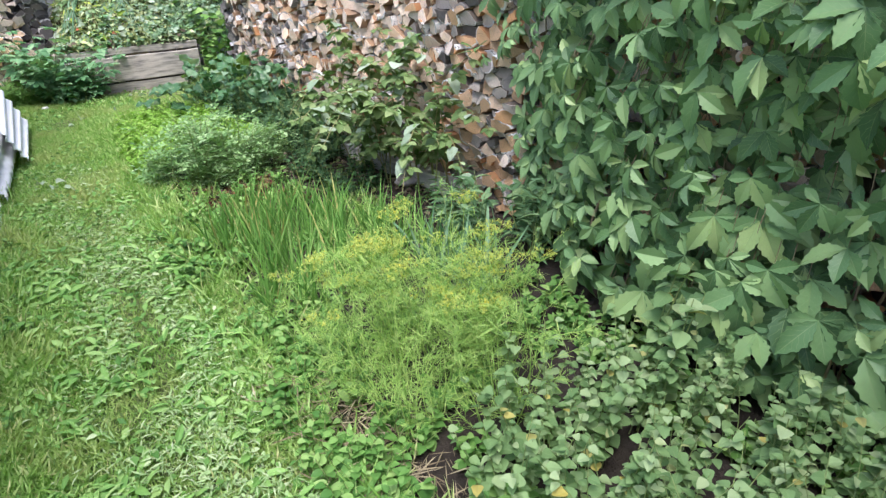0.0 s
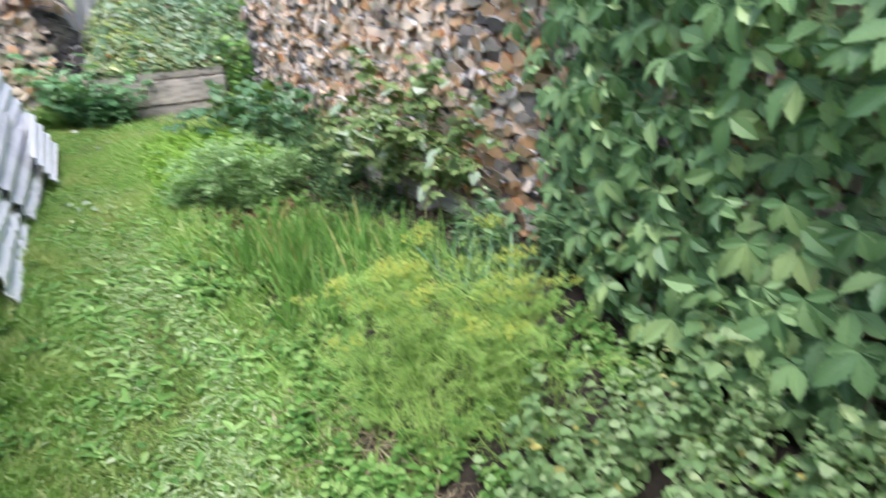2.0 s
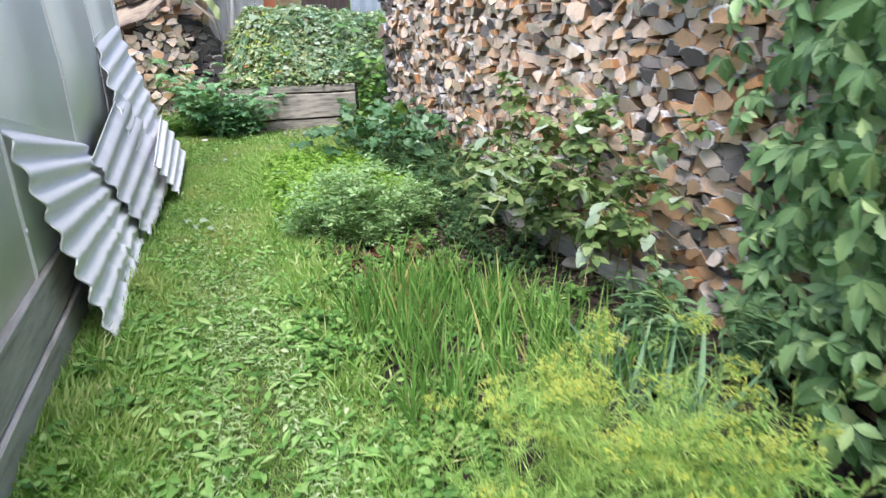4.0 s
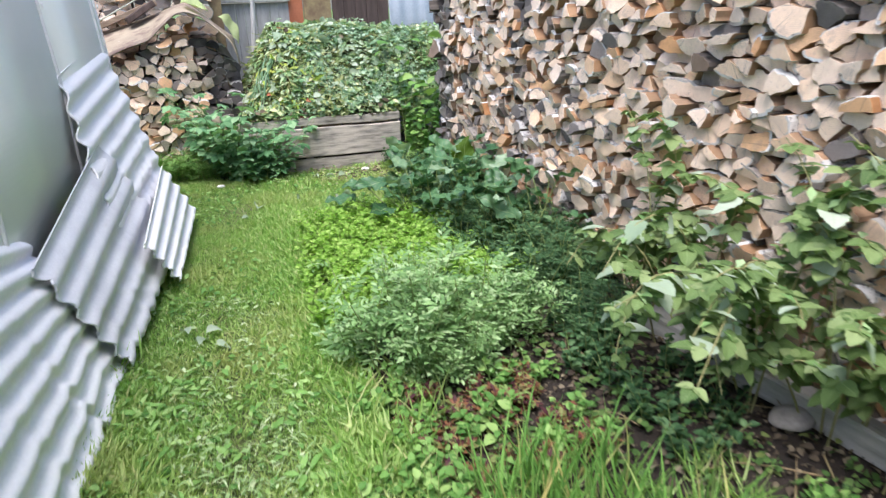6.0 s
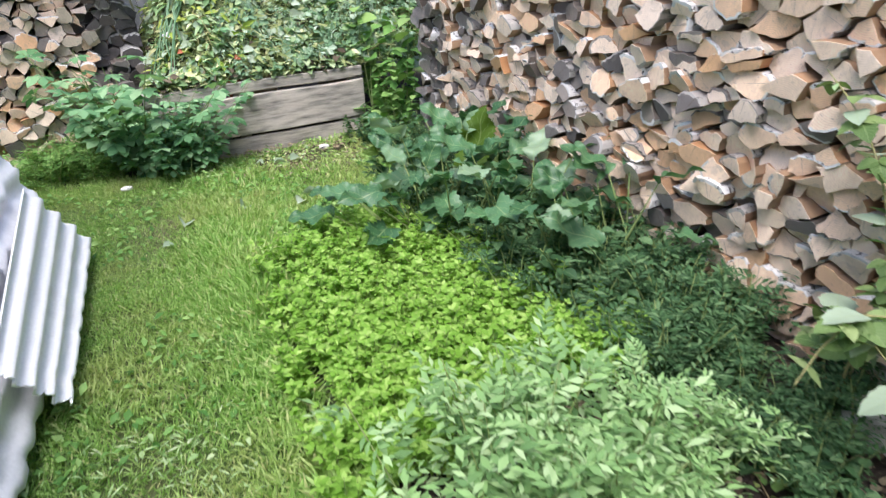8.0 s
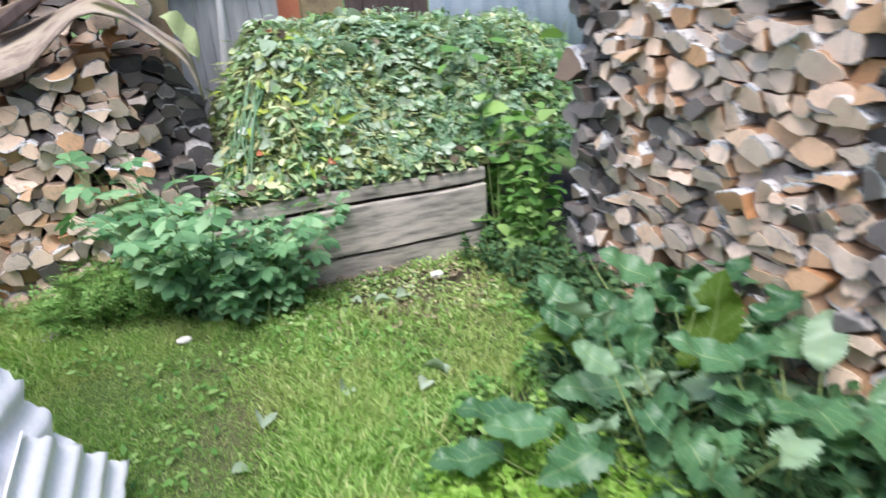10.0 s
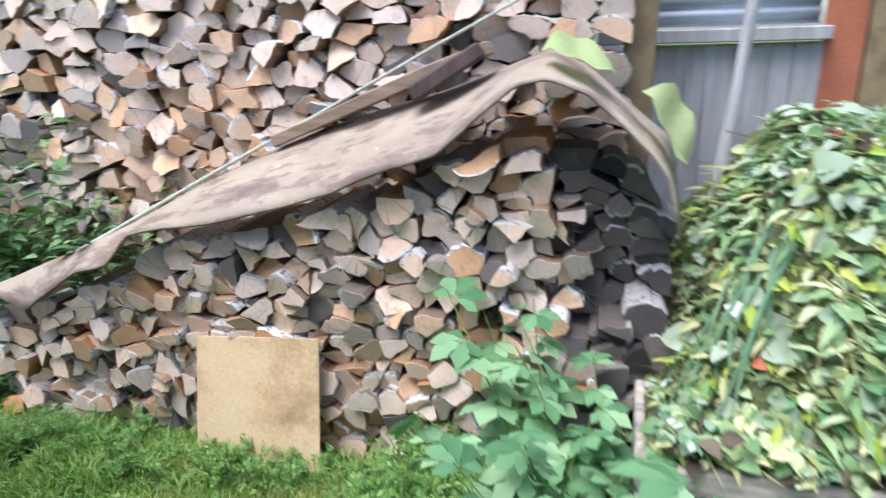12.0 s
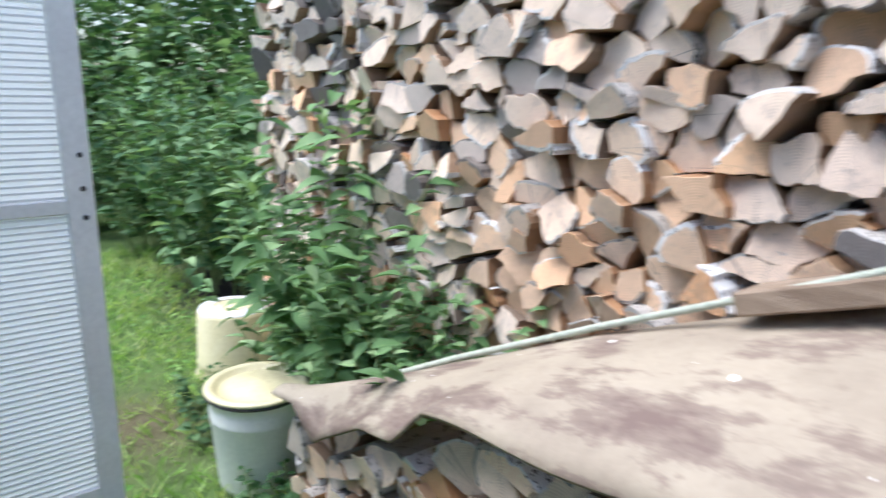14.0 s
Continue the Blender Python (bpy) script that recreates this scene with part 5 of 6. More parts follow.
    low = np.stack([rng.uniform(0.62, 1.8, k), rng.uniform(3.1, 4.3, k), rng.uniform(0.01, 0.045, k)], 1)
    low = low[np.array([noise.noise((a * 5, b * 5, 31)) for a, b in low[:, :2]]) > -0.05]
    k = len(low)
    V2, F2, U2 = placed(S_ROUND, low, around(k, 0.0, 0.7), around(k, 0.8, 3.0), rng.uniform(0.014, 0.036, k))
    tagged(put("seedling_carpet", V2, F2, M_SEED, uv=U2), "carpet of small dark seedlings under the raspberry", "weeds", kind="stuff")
    k = 900
    V2, F2, U2 = placed(S_THREAD, np.stack([rng.normal(0.5, 0.09, k), rng.uniform(1.15, 2.1, k), rng.uniform(0.005, 0.04, k)], 1), around(k, -0.1, 0.35), around(k, 0.6, 2.0), rng.uniform(0.04, 0.13, k))
    tagged(put("dry_straw", V2, F2, M_STRAW, uv=U2), "dead straw on the bare soil beside the dill", "straw", kind="stuff")
    for name, label, mat, k, s0, s1 in (("compost_litter", "wilted green scraps trodden into the soil by the compost bay", M_WASTE, 420, 0.01, 0.04), ("brown_litter", "brown scraps trodden into the soil by the compost bay", M_STRAW, 1300, 0.008, 0.035), ("moss", "low moss and sprouting weeds on the trodden soil", M_GRASS, 2600, 0.01, 0.028)):
        q = np.stack([rng.uniform(0.65, 1.95, k), 7.62 - 0.62 * rng.random(k) ** 1.2, rng.uniform(0.008, 0.022, k)], 1)
        q = q[np.array([noise.noise((a * 4, b * 4, 40 + len(name))) for a, b in q[:, :2]]) > -0.12]
        k = len(q)
        V2, F2, U2 = placed(S_SMALL, q, around(k, -0.1, 0.5), around(k, 0.8, 3.0), rng.uniform(s0, s1, k))
        tagged(put(name, V2, F2, mat, uv=U2), label, "litter", kind="stuff")
    tagged(put("leaf_litter", V, F, M_DRY, uv=U), "dry brown leaves on the soil by the woodpile", "leaf litter", kind="stuff")


build_lawn()


# ---- plants ----
def stem_line(base, lean, height, bend=0.15, n=6):
    t = np.linspace(0, 1, n)
    side = rng.normal(0, bend, 2) * height
    return np.stack([base[0] + lean[0] * height * t + side[0] * t * t, base[1] + lean[1] * height * t + side[1] * t * t, base[2] + height * t], 1)


def leaves_on(lines, per, shape, size, low=0.15, rise=(0.1, 0.7), taper=0.5):
    pos, axis, sc = [], [], []
    for ln in lines:
        n = len(ln)
        for k in range(per):
            t = low + (1 - low) * (k + rng.random() * 0.5) / per
            f = t * (n - 1)
            i = min(int(f), n - 2)
            pos.append(ln[i] + (ln[i + 1] - ln[i]) * (f - i))
            a = rng.uniform(0, 2 * math.pi)
            axis.append((math.cos(a), math.sin(a), rng.uniform(*rise)))
            sc.append(size * rng.uniform(0.7, 1.25) * (1 - taper * max(0, t - 0.4)))
    return placed(shape, pos, axis, np.tile((0, 0, 1.0), (len(pos), 1)) + rng.normal(0, 0.25, (len(pos), 3)), sc)


def plant(name, label, category, group, stems, spread, height, per, shape, size, leaf_mat, stem_mat=None, lean=0.35, rise=(0.1, 0.7), low=0.15, radius=0.0035):
    """A plant of several stems set with leaves, standing at the origin."""
    p = thing(name, (0, 0, 0), label, category, group)
    lines = []
    for k in range(stems):
        a, r = rng.uniform(0, 2 * math.pi), spread * math.sqrt(rng.random())
        lines.append(stem_line((r * math.cos(a), r * math.sin(a), -0.01), (math.cos(a) * lean * rng.random(), math.sin(a) * lean * rng.random()), height * rng.uniform(0.65, 1.1)))
    V, F = tubes(lines, [radius] * len(lines), 4)
    put("stem", V, F, stem_mat or M_STEM, p, kind="stuff")
    V, F, U = leaves_on(lines, per, shape, size, low, rise)
    put("foliage", V, F, leaf_mat, p, uv=U, kind="stuff")
    return p


def sow(models, spots, smin=0.85, smax=1.15):
    """Set copies of the models on the spots; the models themselves take the first ones."""
    for k, (x, y, s) in enumerate(spots):
        m = Matrix.Translation((x, y, 0)) @ Matrix.Rotation(rng.uniform(0, 6.28), 4, "Z")
        sc = s * rng.uniform(smin, smax)
        if k < len(models):
            models[k].matrix_basis = m
            models[k].scale = (sc, sc, sc)
        else:
            c = copy_thing(models[k % len(models)], m)
            c.scale = (sc, sc, sc)


def scatter(n, x0, x1, y0, y1, ok=None, s=1.0):
    out = []
    for _ in range(n * 30):
        x, y = rng.uniform(x0, x1), rng.uniform(y0, y1)
        if (ok is None or ok(x, y)) and all((x - a) ** 2 + (y - b) ** 2 > 0.25 * (x1 - x0) * (y1 - y0) / n for a, b, _ in out):
            out.append((x, y, s))
            if len(out) == n:
                break
    return out


# lemon balm beside the creeper
balm = [plant("lemon_balm", "grey-green lemon balm with small rounded leaves", "herb", "lemon balm patch", 8, 0.08, 0.35, 14, S_ROUND, 0.036, M_MINT, lean=0.35, rise=(-0.1, 0.5), low=0.1, radius=0.002) for _ in range(4)]
sow(balm, scatter(46, 0.5, 1.4, -0.1, 1.3, lambda x, y: x > 0.58 + 0.3 * max(0, y - 0.9) and x + 0.3 * y < 1.75))
tall = plant("flowering_balm", "tall single balm stem with paired pale leaves", "herb", "", 2, 0.03, 0.5, 16, S_ROUND, 0.055, M_MINT, lean=0.1, rise=(-0.2, 0.4))
sow([tall], [(0.93, 1.47, 1.0), (1.2, 1.15, 1.1), (1.32, 1.3, 1.1), (1.22, 0.8, 0.9)])


def dill_plant():
    p = thing("dill", (0, 0, 0), "feathery dill gone to yellow flower", "herb", "dill patch")
    lines, threads, tax, tsz, up, fl, flax, flsz = [], [], [], [], [], [], [], []
    for k in range(5):
        a = rng.uniform(0, 6.28)
        ln = stem_line((0.05 * math.cos(a), 0.05 * math.sin(a), -0.01), (0.25 * math.cos(a), 0.25 * math.sin(a)), rng.uniform(0.32, 0.5), 0.2)
        lines.append(ln)
        for j in range(9):
            i = rng.integers(1, 6)
            b = ln[i] - np.array([0, 0, 0.03])
            dirn = around(1, 0.2, 0.9)[0]
            tip = b + dirn * rng.uniform(0.07, 0.13)
            lines.append(np.linspace(b, tip, 3))
            for q in range(17):
                threads.append(b + (tip - b) * rng.uniform(0.2, 1.0))
                tax.append(dirn * 0.8 + rng.normal(0, 0.6, 3))
                tsz.append(rng.uniform(0.025, 0.055))
        top = ln[-1]
        if k < 2:
            for q in range(24):
                d = around(1, 0.0, 0.0)[0]
                e = top + d * 0.05 * math.sqrt(rng.random()) + np.array([0, 0, 0.03])
                lines.append(np.linspace(top, e, 2))
                for w in range(9):
                    fl.append(e + rng.normal(0, 0.0045, 3) * (1, 1, 0.5))
                    flax.append(rng.normal(0, 1, 3))
                    flsz.append(rng.uniform(0.005, 0.010))
    V, F = tubes(lines, [0.0022 if len(l) > 3 else 0.0009 for l in lines], 3)
    put("stem", V, F, M_DILL, p, kind="stuff")
    V, F, U = placed(S_THREAD, threads, tax, np.tile((0.3, 0, 1.0), (len(threads), 1)), tsz)
    put("feathery_foliage", V, F, M_DILL, p, uv=U, kind="stuff")
    V, F, U = placed(S_SMALL, fl, flax, np.tile((0, 0, 1.0), (len(fl), 1)), flsz)
    put("blossom", V, F, M_UMBEL, p, "yellow flower umbels", uv=U, kind="stuff")
    return p


sow([dill_plant() for _ in range(5)], scatter(21, 0.5, 1.2, 1.4, 2.2, lambda x, y: ((x - 0.84) / 0.29) ** 2 + ((y - 1.78) / 0.36) ** 2 < 1))


def tuft(name, label, category, group, n, spread, height, shape, mat, rise=(2.0, 6.0), width=1.0):
    p = thing(name, (0, 0, 0), label, category, group)
    pos = np.stack([rng.normal(0, spread, n), rng.normal(0, spread, n), np.zeros(n)], 1)
    V, F, U = placed(shape, pos, around(n, *rise), around(n, 0, 0.2), height * rng.uniform(0.6, 1.1, n))
    put("foliage", V, F, mat, p, uv=U, kind="stuff")
    return p


S_TUBE = leaf(4, 0.036, 0.3, 0.5, 0.22)
onion = [tuft("onion", "clump of upright green onion leaves", "vegetable", "onion rows", 10, 0.02, 0.29, S_TUBE, M_ONION) for _ in range(5)]
sow(onion, scatter(72, 0.58, 1.5, 2.35, 3.5, lambda x, y: x < 1.15 + 0.35 * (3.3 - y) and x > 0.5 + 0.12 * (y - 2.4)))
leek = [tuft("leek", "blue-green leek leaves standing in the bed", "vegetable", "leeks", 9, 0.02, 0.42, leaf(4, 0.06, 0.3, 0.4, 0.3), M_LEEK, (1.2, 4.0)) for _ in range(2)]
sow(leek, scatter(6, 1.2, 1.45, 2.1, 2.5), 0.7, 0.95)
coarse = [tuft("coarse_grass", "long coarse grass tuft at the bed's edge", "grass", "grass tufts in the beds", 24, 0.035, 0.14, S_BLADE, M_GRASS, (0.6, 3.0)) for _ in range(3)]
debris = scatter(34, 0.7, 1.9, 7.1, 7.55)
for x, y, _ in debris:
    V, F, U = placed(S_OVAL, [(x, y, 0.015)], around(1, -0.1, 0.3), around(1, 1, 3), rng.uniform(0.025, 0.07, 1))
    tagged(put("leaf_scrap", V, F, M_WASTE if rng.random() < 0.6 else M_DRY, uv=U), "wilted leaf scrap on the bare soil", "leaf", "scraps before the compost bay")
sow(coarse, scatter(42, 0.4, 0.75, 1.2, 4.2, lambda x, y: abs(x - bed_edge(y) - 0.05) < 0.16) + scatter(10, -0.5, -0.2, 3.0, 4.8, lambda x, y: x < wall_x(y) + 0.33) + scatter(26, 0.6, 1.4, 2.6, 3.4))
# weeds
weed = [plant("broad_weed", "broad-leaved weed with soft green leaves", "weed", "weeds in the beds", 7, 0.06, 0.10, 7, S_OVAL, 0.042, M_WEED, rise=(0.1, 0.9)) for _ in range(3)]
sow(weed, scatter(66, 0.36, 0.75, 0.9, 4.1, lambda x, y: x > bed_edge(y) - 0.12) + scatter(34, 0.8, 1.6, 1.5, 3.2) + scatter(13, 0.6, 1.2, 3.45, 4.3) + scatter(8, -0.55, -0.25, 2.0, 4.0, lambda x, y: wall_x(y) + 0.08 < x < wall_x(y) + 0.28) + scatter(22, 1.3, 1.75, 0.2, 1.9) + scatter(26, 0.75, 1.5, 5.85, 6.6, lambda x, y: x > bed_edge(y) - 0.1))
sow([tuft("edge_grass", "long grass at the edge of the bed by the compost", "grass", "grass tufts at the bed's end", 30, 0.05, 0.11, S_BLADE, M_GRASS, (0.6, 3.0))], scatter(24, 0.7, 1.5, 5.8, 6.7, lambda x, y: x > bed_edge(y) - 0.1))
peony = plant("peony", "dark glossy peony foliage at the woodpile foot", "perennial", "", 9, 0.08, 0.46, 16, S_LANCE, 0.12, M_DARK, lean=0.4)
sow([peony], [(1.55, 2.45, 1.0), (1.75, 2.25, 0.8), (1.7, 2.75, 0.7)])
lettuce = [plant("red_lettuce", "small frilled red lettuce", "lettuce", "red lettuces", 15, 0.03, 0.075, 7, S_FIVE, 0.055, M_RED, lean=0.9, rise=(0.2, 1.4)) for _ in range(3)]
sow(lettuce, scatter(19, 0.62, 1.25, 3.48, 4.05), 0.5, 1.05)
marigold = [plant("leafy_bush", "bushy plant with fine grey-green divided leaves", "bush", "bushes at the bed's end", 20, 0.15, 0.36, 15, S_FROND, 0.12, M_SAGE, lean=0.6, rise=(0.0, 0.9)) for _ in range(2)]
sow(marigold, [(0.74, 4.32, 1.0), (0.98, 4.4, 1.0), (1.2, 4.3, 0.75), (0.88, 4.15, 0.8)])
parsley = [plant("parsley", "bright yellow-green curly parsley in a dense bed", "herb", "parsley bed", 17, 0.08, 0.17, 8, S_TRI, 0.041, M_PARS, lean=0.5, rise=(0.2, 0.8), low=0.35, radius=0.0015) for _ in range(4)]
sow(parsley, scatter(105, 0.58, 1.55, 4.65, 6.05, lambda x, y: x > bed_edge(y) + 0.02 and x < 1.55 - 0.15 * (y - 4.6)))


def raspberry(at):
    p = thing("raspberry", at, "arching raspberry canes with broad leaves, some pale side up", "shrub")
    lines = []
    for k in range(34):
        b = np.array([at[0] + rng.normal(0.04, 0.05), at[1] + rng.uniform(-0.95, 0.5), 0])
        wall = rng.random() < 0.35
        tip = np.array([rng.uniform(1.72, 1.9) if wall else rng.uniform(1.15, 1.75), b[1] + rng.uniform(-0.7, 0.35), rng.uniform(0.45, 1.0) if wall else rng.uniform(0.12, 0.6)])
        mid = b * 0.7 + tip * 0.3 + np.array([rng.uniform(-0.06, 0.02), rng.uniform(-0.3, 0.3), rng.uniform(0.35, 0.85)])
        mid[0] = min(mid[0], 1.9)
        t = np.linspace(0, 1, 10)[:, None]
        lines.append((1 - t) ** 2 * b + 2 * t * (1 - t) * mid + t * t * tip)
    V, F = tubes(lines, [0.0042] * len(lines), 5)
    put("cane", V, F, M_OCANE, p, kind="stuff")
    V, F, U = leaves_on(lines, 14, S_TRIO, 0.066, 0.2, (-0.6, 0.4), 0.2)
    put("foliage", V, F, M_RASP, p, uv=U, kind="stuff")
    V, F, U = leaves_on(lines, 8, S_SMALL, 0.05, 0.25, (-0.8, 0.6), 0.2)
    put("young_foliage", V, F, M_SAGE, p, "small fresh leaves", uv=U, kind="stuff")
    V, F, U = leaves_on(lines, 3, S_CANE, 0.1, 0.5, (-0.9, 0.3), 0.2)
    put("turned_foliage", V, F, M_PALE, p, "leaves showing pale undersides", uv=U, kind="stuff")
    V, F, U = leaves_on(lines, 1, S_ROUND, 0.022, 0.5, (-1, -0.5))
    put("fruit", V, F, M_RUST, p, "red berries", uv=U, kind="stuff")


def pulled_weed(x, y, shape, size, mat, stem_mat):
    """An armful of uprooted weeds flung on the compost, its stalks following the heap."""
    at = np.array([x, y, float(heap_z(x, y)) + 0.05])
    p = thing("pulled_weeds", tuple(at), "armful of uprooted wilting weeds flung on the compost heap", "weeds", "weeds on the compost heap")
    a = rng.uniform(0, 6.28)
    lines = []
    for k in range(12):
        b = a + rng.normal(0, 0.55)
        ln, t = rng.uniform(0.18, 0.42), np.linspace(0, 1, 6)
        px = np.clip(x + math.cos(b) * ln * t, 0.55, 2.3)
        py = np.clip(y + math.sin(b) * ln * t, bay_y(px) + 0.06, 8.9)
        lines.append(np.stack([px, py, heap_z(px, py) + 0.02 + 0.03 * np.sin(t * np.pi) * rng.random() + rng.uniform(0, 0.02)], 1))
    V, F = tubes(lines, [rng.uniform(0.002, 0.005)] * len(lines), 4)
    put("stalk", V, F, stem_mat, p, kind="stuff")
    V, F, U = leaves_on(lines, 8, shape, size, 0.1, (-0.3, 0.25), 0.3)
    put("foliage", V, F, mat, p, uv=U, kind="stuff")


for k in range(15):
    kind = k % 5
    x = rng.uniform(0.6, 1.15) if kind == 3 else rng.uniform(0.7, 2.2)
    pulled_weed(x, float(bay_y(x)) + rng.uniform(0.15, 0.8), (S_FROND, S_LOBE, S_OVAL, S_LANCE, S_ROUND)[kind], (0.07, 0.07, 0.05, 0.085, 0.06)[kind], (M_TEAL, M_TEAL, M_SAGE, M_WASTE, M_PALE)[kind], (M_STEM, M_STEM, M_OCANE, M_OCANE, M_STEM)[kind])


raspberry((1.78, 3.95, 0))


def horseradish(at, n, size, height):
    p = thing("horseradish", at, "horseradish with long dark crinkled leaves", "vegetable", "horseradish by the woodpile")
    pos = np.array(at) + rng.normal(0, 0.09, (n, 3)) * (1, 1, 0)
    axis = around(n, 0.6, 3.2)
    lines = [np.linspace(a, a + d / np.linalg.norm(d) * height * rng.uniform(0.35, 1.05), 3) for a, d in zip(pos, axis)]
    for l, d in zip(lines, axis):
        V, F = tubes([l], [0.006], 5)
        put("stalk", V, F, M_STEM, p)
        V, F, U = placed(S_BIG, [l[-1]], [d * (1, 1, 0.45)], [(rng.normal(0, 0.35), rng.normal(0, 0.35), 1)], [size * rng.uniform(0.55, 1.1)])
        put("leaf", V, F, M_BIG, p, uv=U, smooth=True)


for a, n in (((1.60, 5.95, 0), 20), ((1.74, 6.2, 0), 15), ((1.46, 5.95, 0), 13), ((1.68, 5.6, 0), 20), ((1.75, 5.15, 0), 12), ((1.36, 5.8, 0), 9)):
    horseradish(a, int(n * 1.5), 0.2, 0.44)
for at, axis, up, s in (((1.66, 5.95, 0.22), (0.1, 0.1, 1), (-1, -0.6, 0.1), 0.3), ((1.45, 6.15, 0.25), (-0.5, 0.3, 0.5), (0, 0, 1), 0.22)):
    p = thing("yellowing_horseradish", (at[0], at[1], 0), "olive horseradish leaf standing above the rest", "vegetable")
    V, F = tubes([[(at[0], at[1], 0), at]], [0.006], 5)
    put("stalk", V, F, M_STEM, p)
    V, F, U = placed(S_BIG, [at], [axis], [up], [s])
    put("leaf", V, F, M_OLIVE, p, uv=U, smooth=True)
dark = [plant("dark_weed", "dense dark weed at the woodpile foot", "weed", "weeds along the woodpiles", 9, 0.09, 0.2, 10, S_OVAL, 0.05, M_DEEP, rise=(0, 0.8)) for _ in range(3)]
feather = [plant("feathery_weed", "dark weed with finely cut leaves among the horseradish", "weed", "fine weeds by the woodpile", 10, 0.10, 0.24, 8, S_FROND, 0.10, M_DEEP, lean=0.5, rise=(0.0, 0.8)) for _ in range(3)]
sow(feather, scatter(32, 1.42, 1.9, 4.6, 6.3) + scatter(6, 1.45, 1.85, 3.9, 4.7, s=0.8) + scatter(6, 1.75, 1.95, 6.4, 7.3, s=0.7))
fresh = [plant("fresh_weed", "fine bright green weed growing against the low woodpile", "weed", "fresh weeds by the covered pile", 12, 0.10, 0.22, 8, S_FROND, 0.085, M_WEED, lean=0.5, rise=(0.0, 0.8)) for _ in range(2)]
sow(fresh, scatter(13, -0.2, 0.4, 7.72, 8.08) + [(x, y, 0.6) for x, y, _ in scatter(16, -2.0, -0.2, 7.84, 8.06)])
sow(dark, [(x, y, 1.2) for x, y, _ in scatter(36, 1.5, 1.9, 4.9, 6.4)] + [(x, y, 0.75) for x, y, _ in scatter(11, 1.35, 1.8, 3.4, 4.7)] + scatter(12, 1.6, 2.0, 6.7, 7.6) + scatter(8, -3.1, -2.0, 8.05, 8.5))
colum = [plant("columbine", "columbine with pale scalloped leaves before the compost bay", "perennial", "columbines", 14, 0.10, 0.56, 9, S_LOBE, 0.12, M_COLUM, lean=0.7, rise=(-0.4, 0.5)) for _ in range(2)]
sow(colum, [(0.56, 7.42, 0.95), (0.46, 7.58, 1.0), (0.66, 7.54, 0.8), (0.38, 7.80, 1.15)])
shoot = plant("raspberry_shoot", "young raspberry shoots between compost and woodpile", "shrub", "", 8, 0.10, 0.8, 11, S_CANE, 0.11, M_WEED, lean=0.25, rise=(-0.5, 0.5))
sow([shoot], [(1.88, 7.42, 1.0), (1.98, 7.62, 1.15), (1.9, 7.25, 0.6)])
nettle = [plant("nettle", "tall nettle clump beside the rear woodpile", "weed", "nettles", 16, 0.16, 1.1, 28, leaf(6, 0.55, 0.35, 0.18, 0.35, teeth=0.14), 0.12, M_NETTLE, lean=0.26, rise=(-0.2, 0.5)) for _ in range(2)]
sow(nettle, [(-2.35, 8.46, 1.05), (-2.62, 8.50, 0.95), (-2.12, 8.48, 0.85), (-2.45, 8.58, 1.1), (-1.95, 8.52, 0.8), (-1.72, 8.55, 0.75)])
bush = [plant("tall_bush", "tall leafy green bush beyond the woodpiles", "bush", "bushes beyond the lawn", 30, 0.35, 1.45, 24, S_OVAL, 0.13, M_DARK, lean=0.35, rise=(-0.2, 0.6), radius=0.006) for _ in range(3)]
sow(bush, [(-9.0, 9.0, 2.1), (-9.6, 10.2, 2.3), (-8.4, 10.8, 2.3), (-7.2, 11, 2.2), (-6.0, 11.1, 2.1), (-10.2, 8.2, 2.3), (-10.6, 7.2, 2.3), (-4.9, 10.9, 2.0), (-11.2, 9.3, 2.6), (-4.3, 9.1, 0.95), (-4.9, 8.9, 1.0), (-5.5, 9.3, 1.1), (-6.1, 8.8, 1.1), (-6.7, 9.2, 1.15), (-7.2, 8.2, 1.15), (-7.6, 9.4, 1.2), (-4.0, 9.7, 1.2), (-5.0, 10.0, 1.3), (-6.3, 10.2, 1.4), (-8.2, 7.3, 1.2)])


def build_shading_house():
    # Unseen house, added to keep light off the near creeper and balm.
    h = thing("house", (2.4, -1.0, 0), "plain house wall added out of view behind the path to cast shade", "house")
    put_bm("wall", box_bm((0.2, -1.5, 0), (5.0, -0.95, 5.0), 0.01), M_STONE, h)
    put_bm("roof", box_bm((0.0, -4.8, 5.0), (5.2, -0.62, 5.12), 0.01), M_BROWN, h)


build_shading_house()


def build_shed():
    s = thing("shed", (-10.5, 13, 0), "dark red timber shed beyond the bushes", "shed")
    for k in range(30):
        x = -14 + k * 0.3
        put_bm("board", box_bm((x, 12.6, 0), (x + 0.29, 12.64, 3.4), 0.004), M_RUST if k % 7 else M_BROWN, s)
    put_bm("roof", box_bm((-14.2, 12.3, 3.4), (-4.8, 15, 3.52), 0.01), M_BROWN, s)
    put_bm("side_wall", box_bm((-5.0, 12.64, 0), (-4.95, 15, 3.4), 0.004), M_BROWN, s)


build_shed()


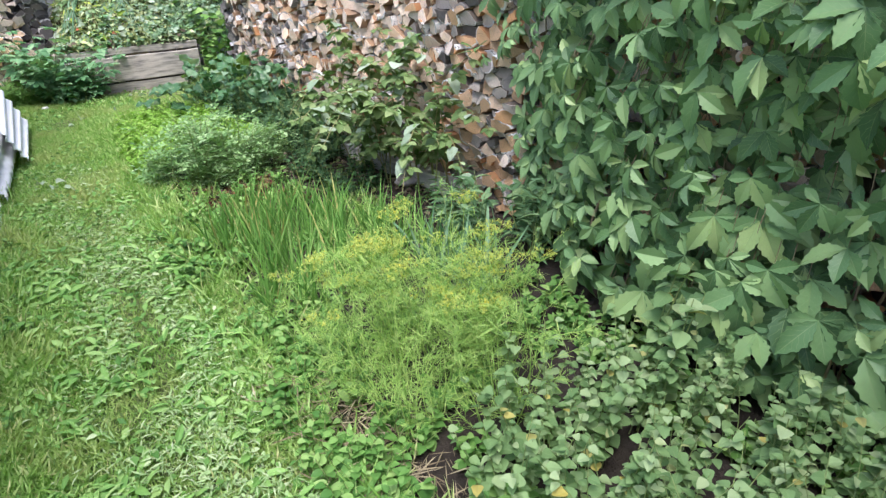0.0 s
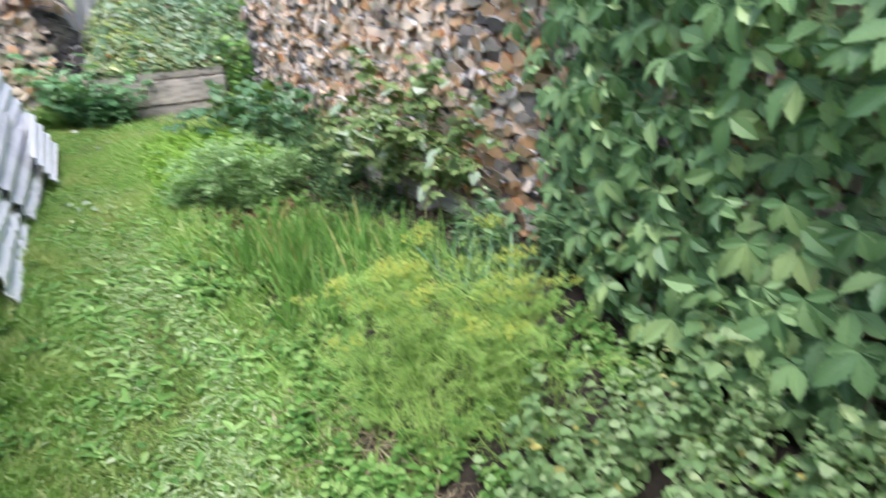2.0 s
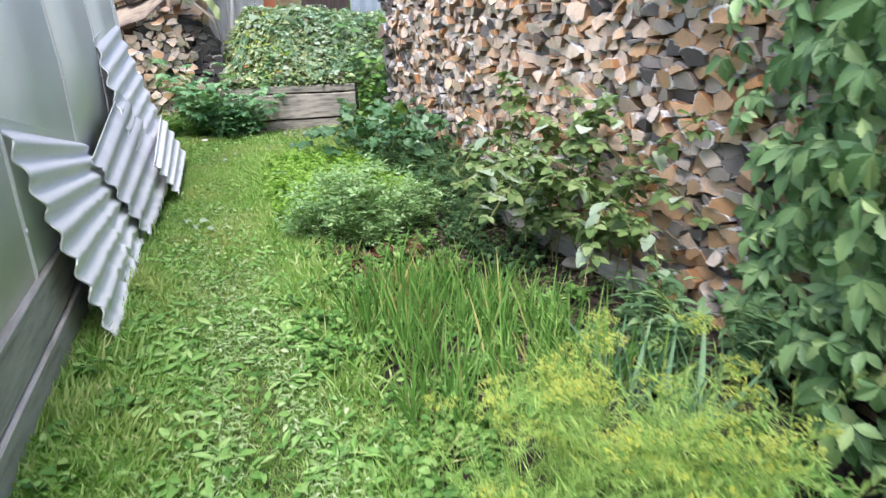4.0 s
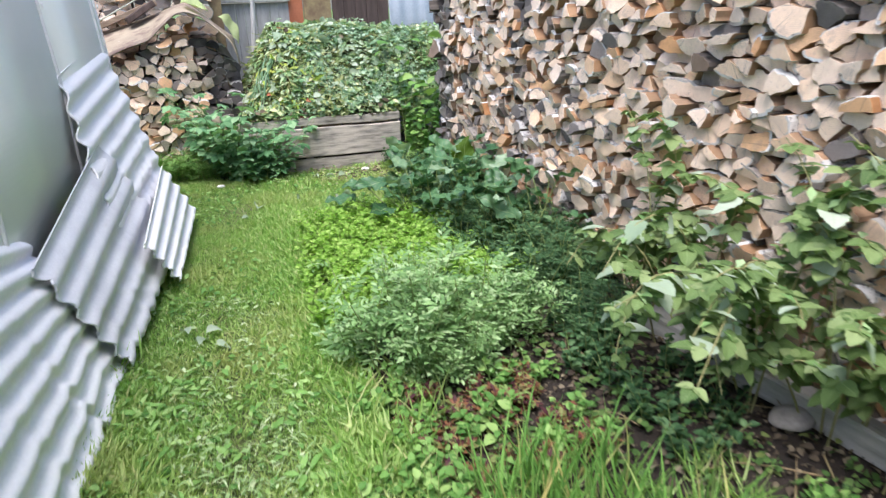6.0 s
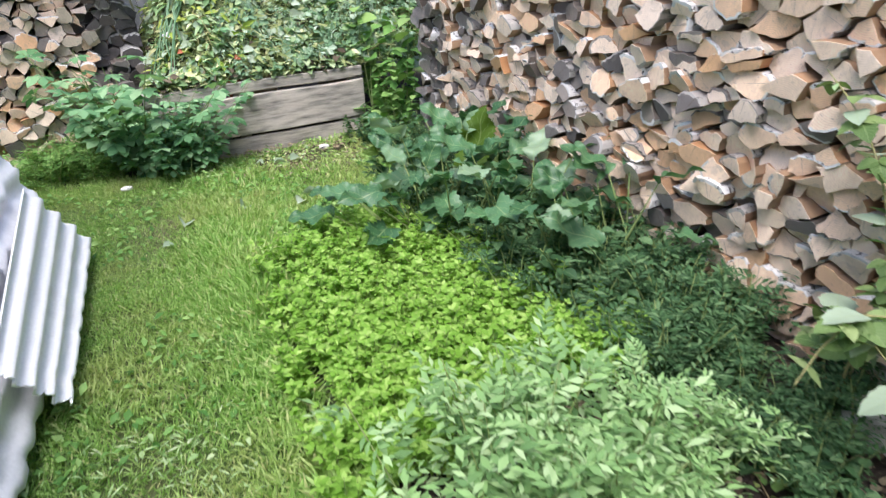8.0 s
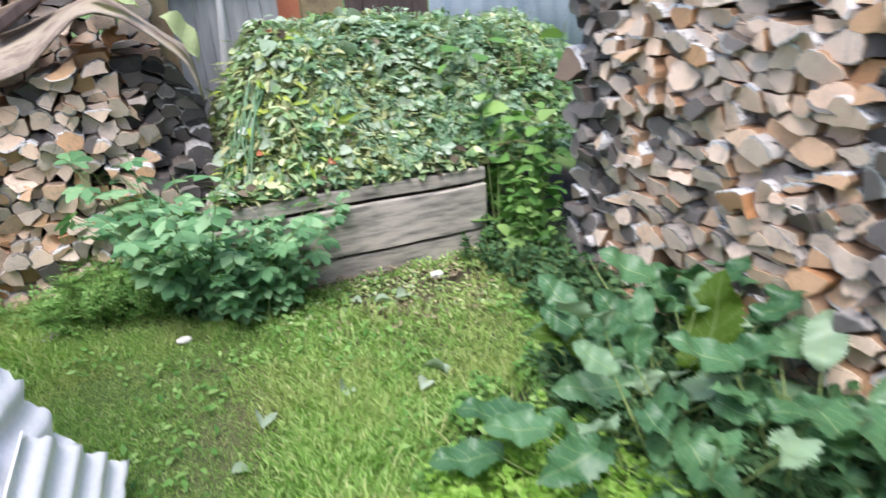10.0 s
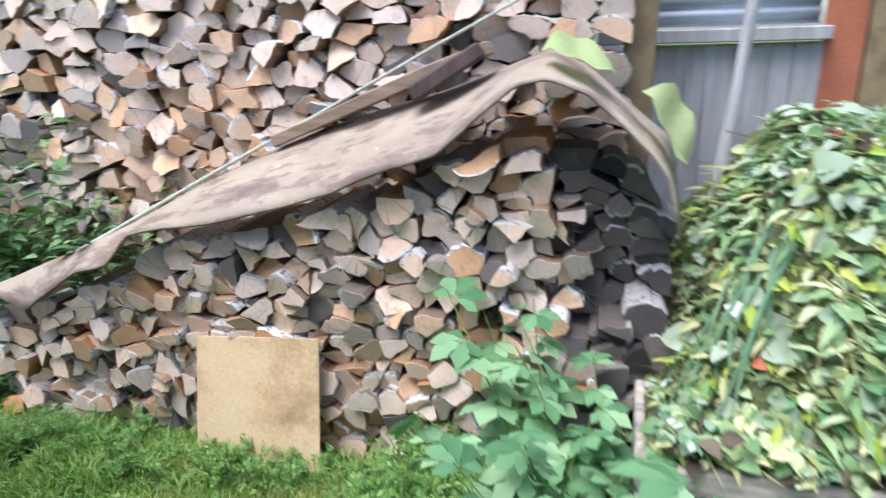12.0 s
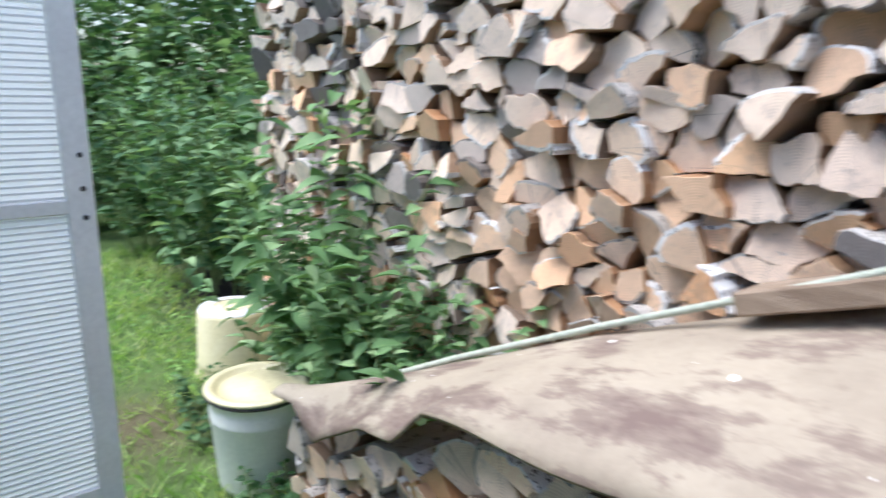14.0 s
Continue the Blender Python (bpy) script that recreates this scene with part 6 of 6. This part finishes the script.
# ---- creeper over the tall woodpile ----
def build_vine():
    v = thing("creeper", (1.8, 1.0, 0), "thick creeper of five-fingered leaves over the tall woodpile", "climber")
    rnd = random.Random(5)
    shapes = [palm(rnd) for _ in range(8)]
    meshes = []
    for s in shapes:
        me = bpy.data.meshes.new("leaf")
        me.from_pydata([tuple(p) for p in s[0]], [], [tuple(int(i) for i in f) for f in s[1]])
        me.materials.append(M_VINE)
        uv = me.uv_layers.new(name="UVMap")
        for l in me.loops:
            uv.data[l.index].uv = s[2][l.vertex_index]
        meshes.append(me)

    def face_x(y, z):
        b = min(1.0, max(0.0, (2.5 - y) / 0.85))
        b = b * b * (3 - 2 * b)
        # Extra bulge high up, added so the creeper shades its lower leaves.
        over = min(1.0, max(0.0, (z - 0.85) / 0.6)) * min(1.0, max(0.0, (1.7 - y) / 0.9))
        return 1.90 - 0.34 * b - 0.11 * b * noise.noise((y * 2.2, z * 2.2, 0)) - 0.2 * over + 0.04 * max(0, z - 1.2)

    spots = []
    while len(spots) < 1480:
        y, z = rnd.uniform(-0.6, 3.5), rnd.uniform(0.12, 2.15)
        edge = float(np.interp(z, [0.1, 0.5, 1.0, 1.12, 1.3, 2.1], [2.45, 2.62, 2.8, 2.95, 3.15, 3.35])) + 0.14 * noise.noise((z * 3, 1, 0))
        if y > edge or (2.35 < y and z < 1.25 and rnd.random() < (y - 2.35) * 1.6):
            continue
        if noise.noise((y * 3.1, z * 3.1, 7)) > 0.42:
            continue
        spots.append((y, z))
    near = sorted(spots, key=lambda s: abs(s[0] - 1.4) + 0.6 * abs(s[1] - 0.8))
    rest = [[] for _ in shapes]
    for k, (y, z) in enumerate(near):
        x = face_x(y, z) + rnd.uniform(-0.05, 0.13)
        size = rnd.uniform(0.065, 0.128) * (1.2 if z < 0.7 and y < 1.9 else 1.0) * (0.75 if y > 2.2 else 1.0)
        axis = Vector((rnd.uniform(-0.75, -0.1), rnd.gauss(0, 0.5), rnd.uniform(-1.1, -0.3))).normalized()
        up = Vector((-0.9, rnd.gauss(-0.15, 0.4), rnd.uniform(0.2, 1.2)))
        side = axis.cross(up).normalized()
        nrm = side.cross(axis)
        m = Matrix((side, axis, nrm)).transposed().to_4x4()
        m = Matrix.Translation((x, y, z)) @ m @ Matrix.Scale(size, 4)
        if k < 300:
            ob = new("leaf", meshes[k % 8])
            ob.parent = v
            ob.matrix_parent_inverse = Matrix.Translation(-v.location)
            ob.matrix_basis = m
        else:
            rest[k % 8].append(m)
    parts = []
    for s, ms in zip(shapes, rest):
        for m in ms:
            r = np.array(m.to_3x3())
            parts.append((s[0] @ r.T + np.array(m.translation), s[1], s[2]))
    V, F, U = merged(parts)
    put("foliage", V, F, M_VINE, v, "further creeper leaves", uv=U, kind="stuff")
    deep = [(rnd.uniform(-0.6, 2.5), rnd.uniform(0.05, 2.1)) for _ in range(700)]
    pos = [(min(1.9, face_x(y, z) + rnd.uniform(0.12, 0.3)), y, z) for y, z in deep]
    n = len(pos)
    axis = np.stack([rng.uniform(-0.5, 0.1, n), rng.normal(0, 0.6, n), rng.uniform(-1.1, -0.2, n)], 1)
    V, F, U = placed(S_FIVE, pos, axis, np.stack([-np.ones(n), rng.normal(0, 0.4, n), rng.uniform(0, 0.8, n)], 1), rng.uniform(0.1, 0.17, n))
    put("inner_foliage", V, F, M_VINE, v, "shaded leaves close to the logs", uv=U, kind="stuff")
    lines = []
    for k in range(14):
        y = rnd.uniform(-0.55, 2.5)
        lines.append([(face_x(y, z) + 0.13 + 0.03 * math.sin(z * 5 + k), y + 0.12 * math.sin(z * 2 + k), z) for z in np.linspace(0, 2.0, 12)])
    for k in range(260):
        y, z = near[k]
        lines.append([(face_x(y, z) + 0.08, y + 0.03, z + 0.07), (face_x(y, z) + 0.03, y + 0.01, z + 0.04), (face_x(y, z), y, z)])
    V, F = tubes(lines, [0.005 if len(l) > 3 else 0.0018 for l in lines], 5)
    put("stem", V, F, M_CANE, v, kind="stuff")


build_vine()
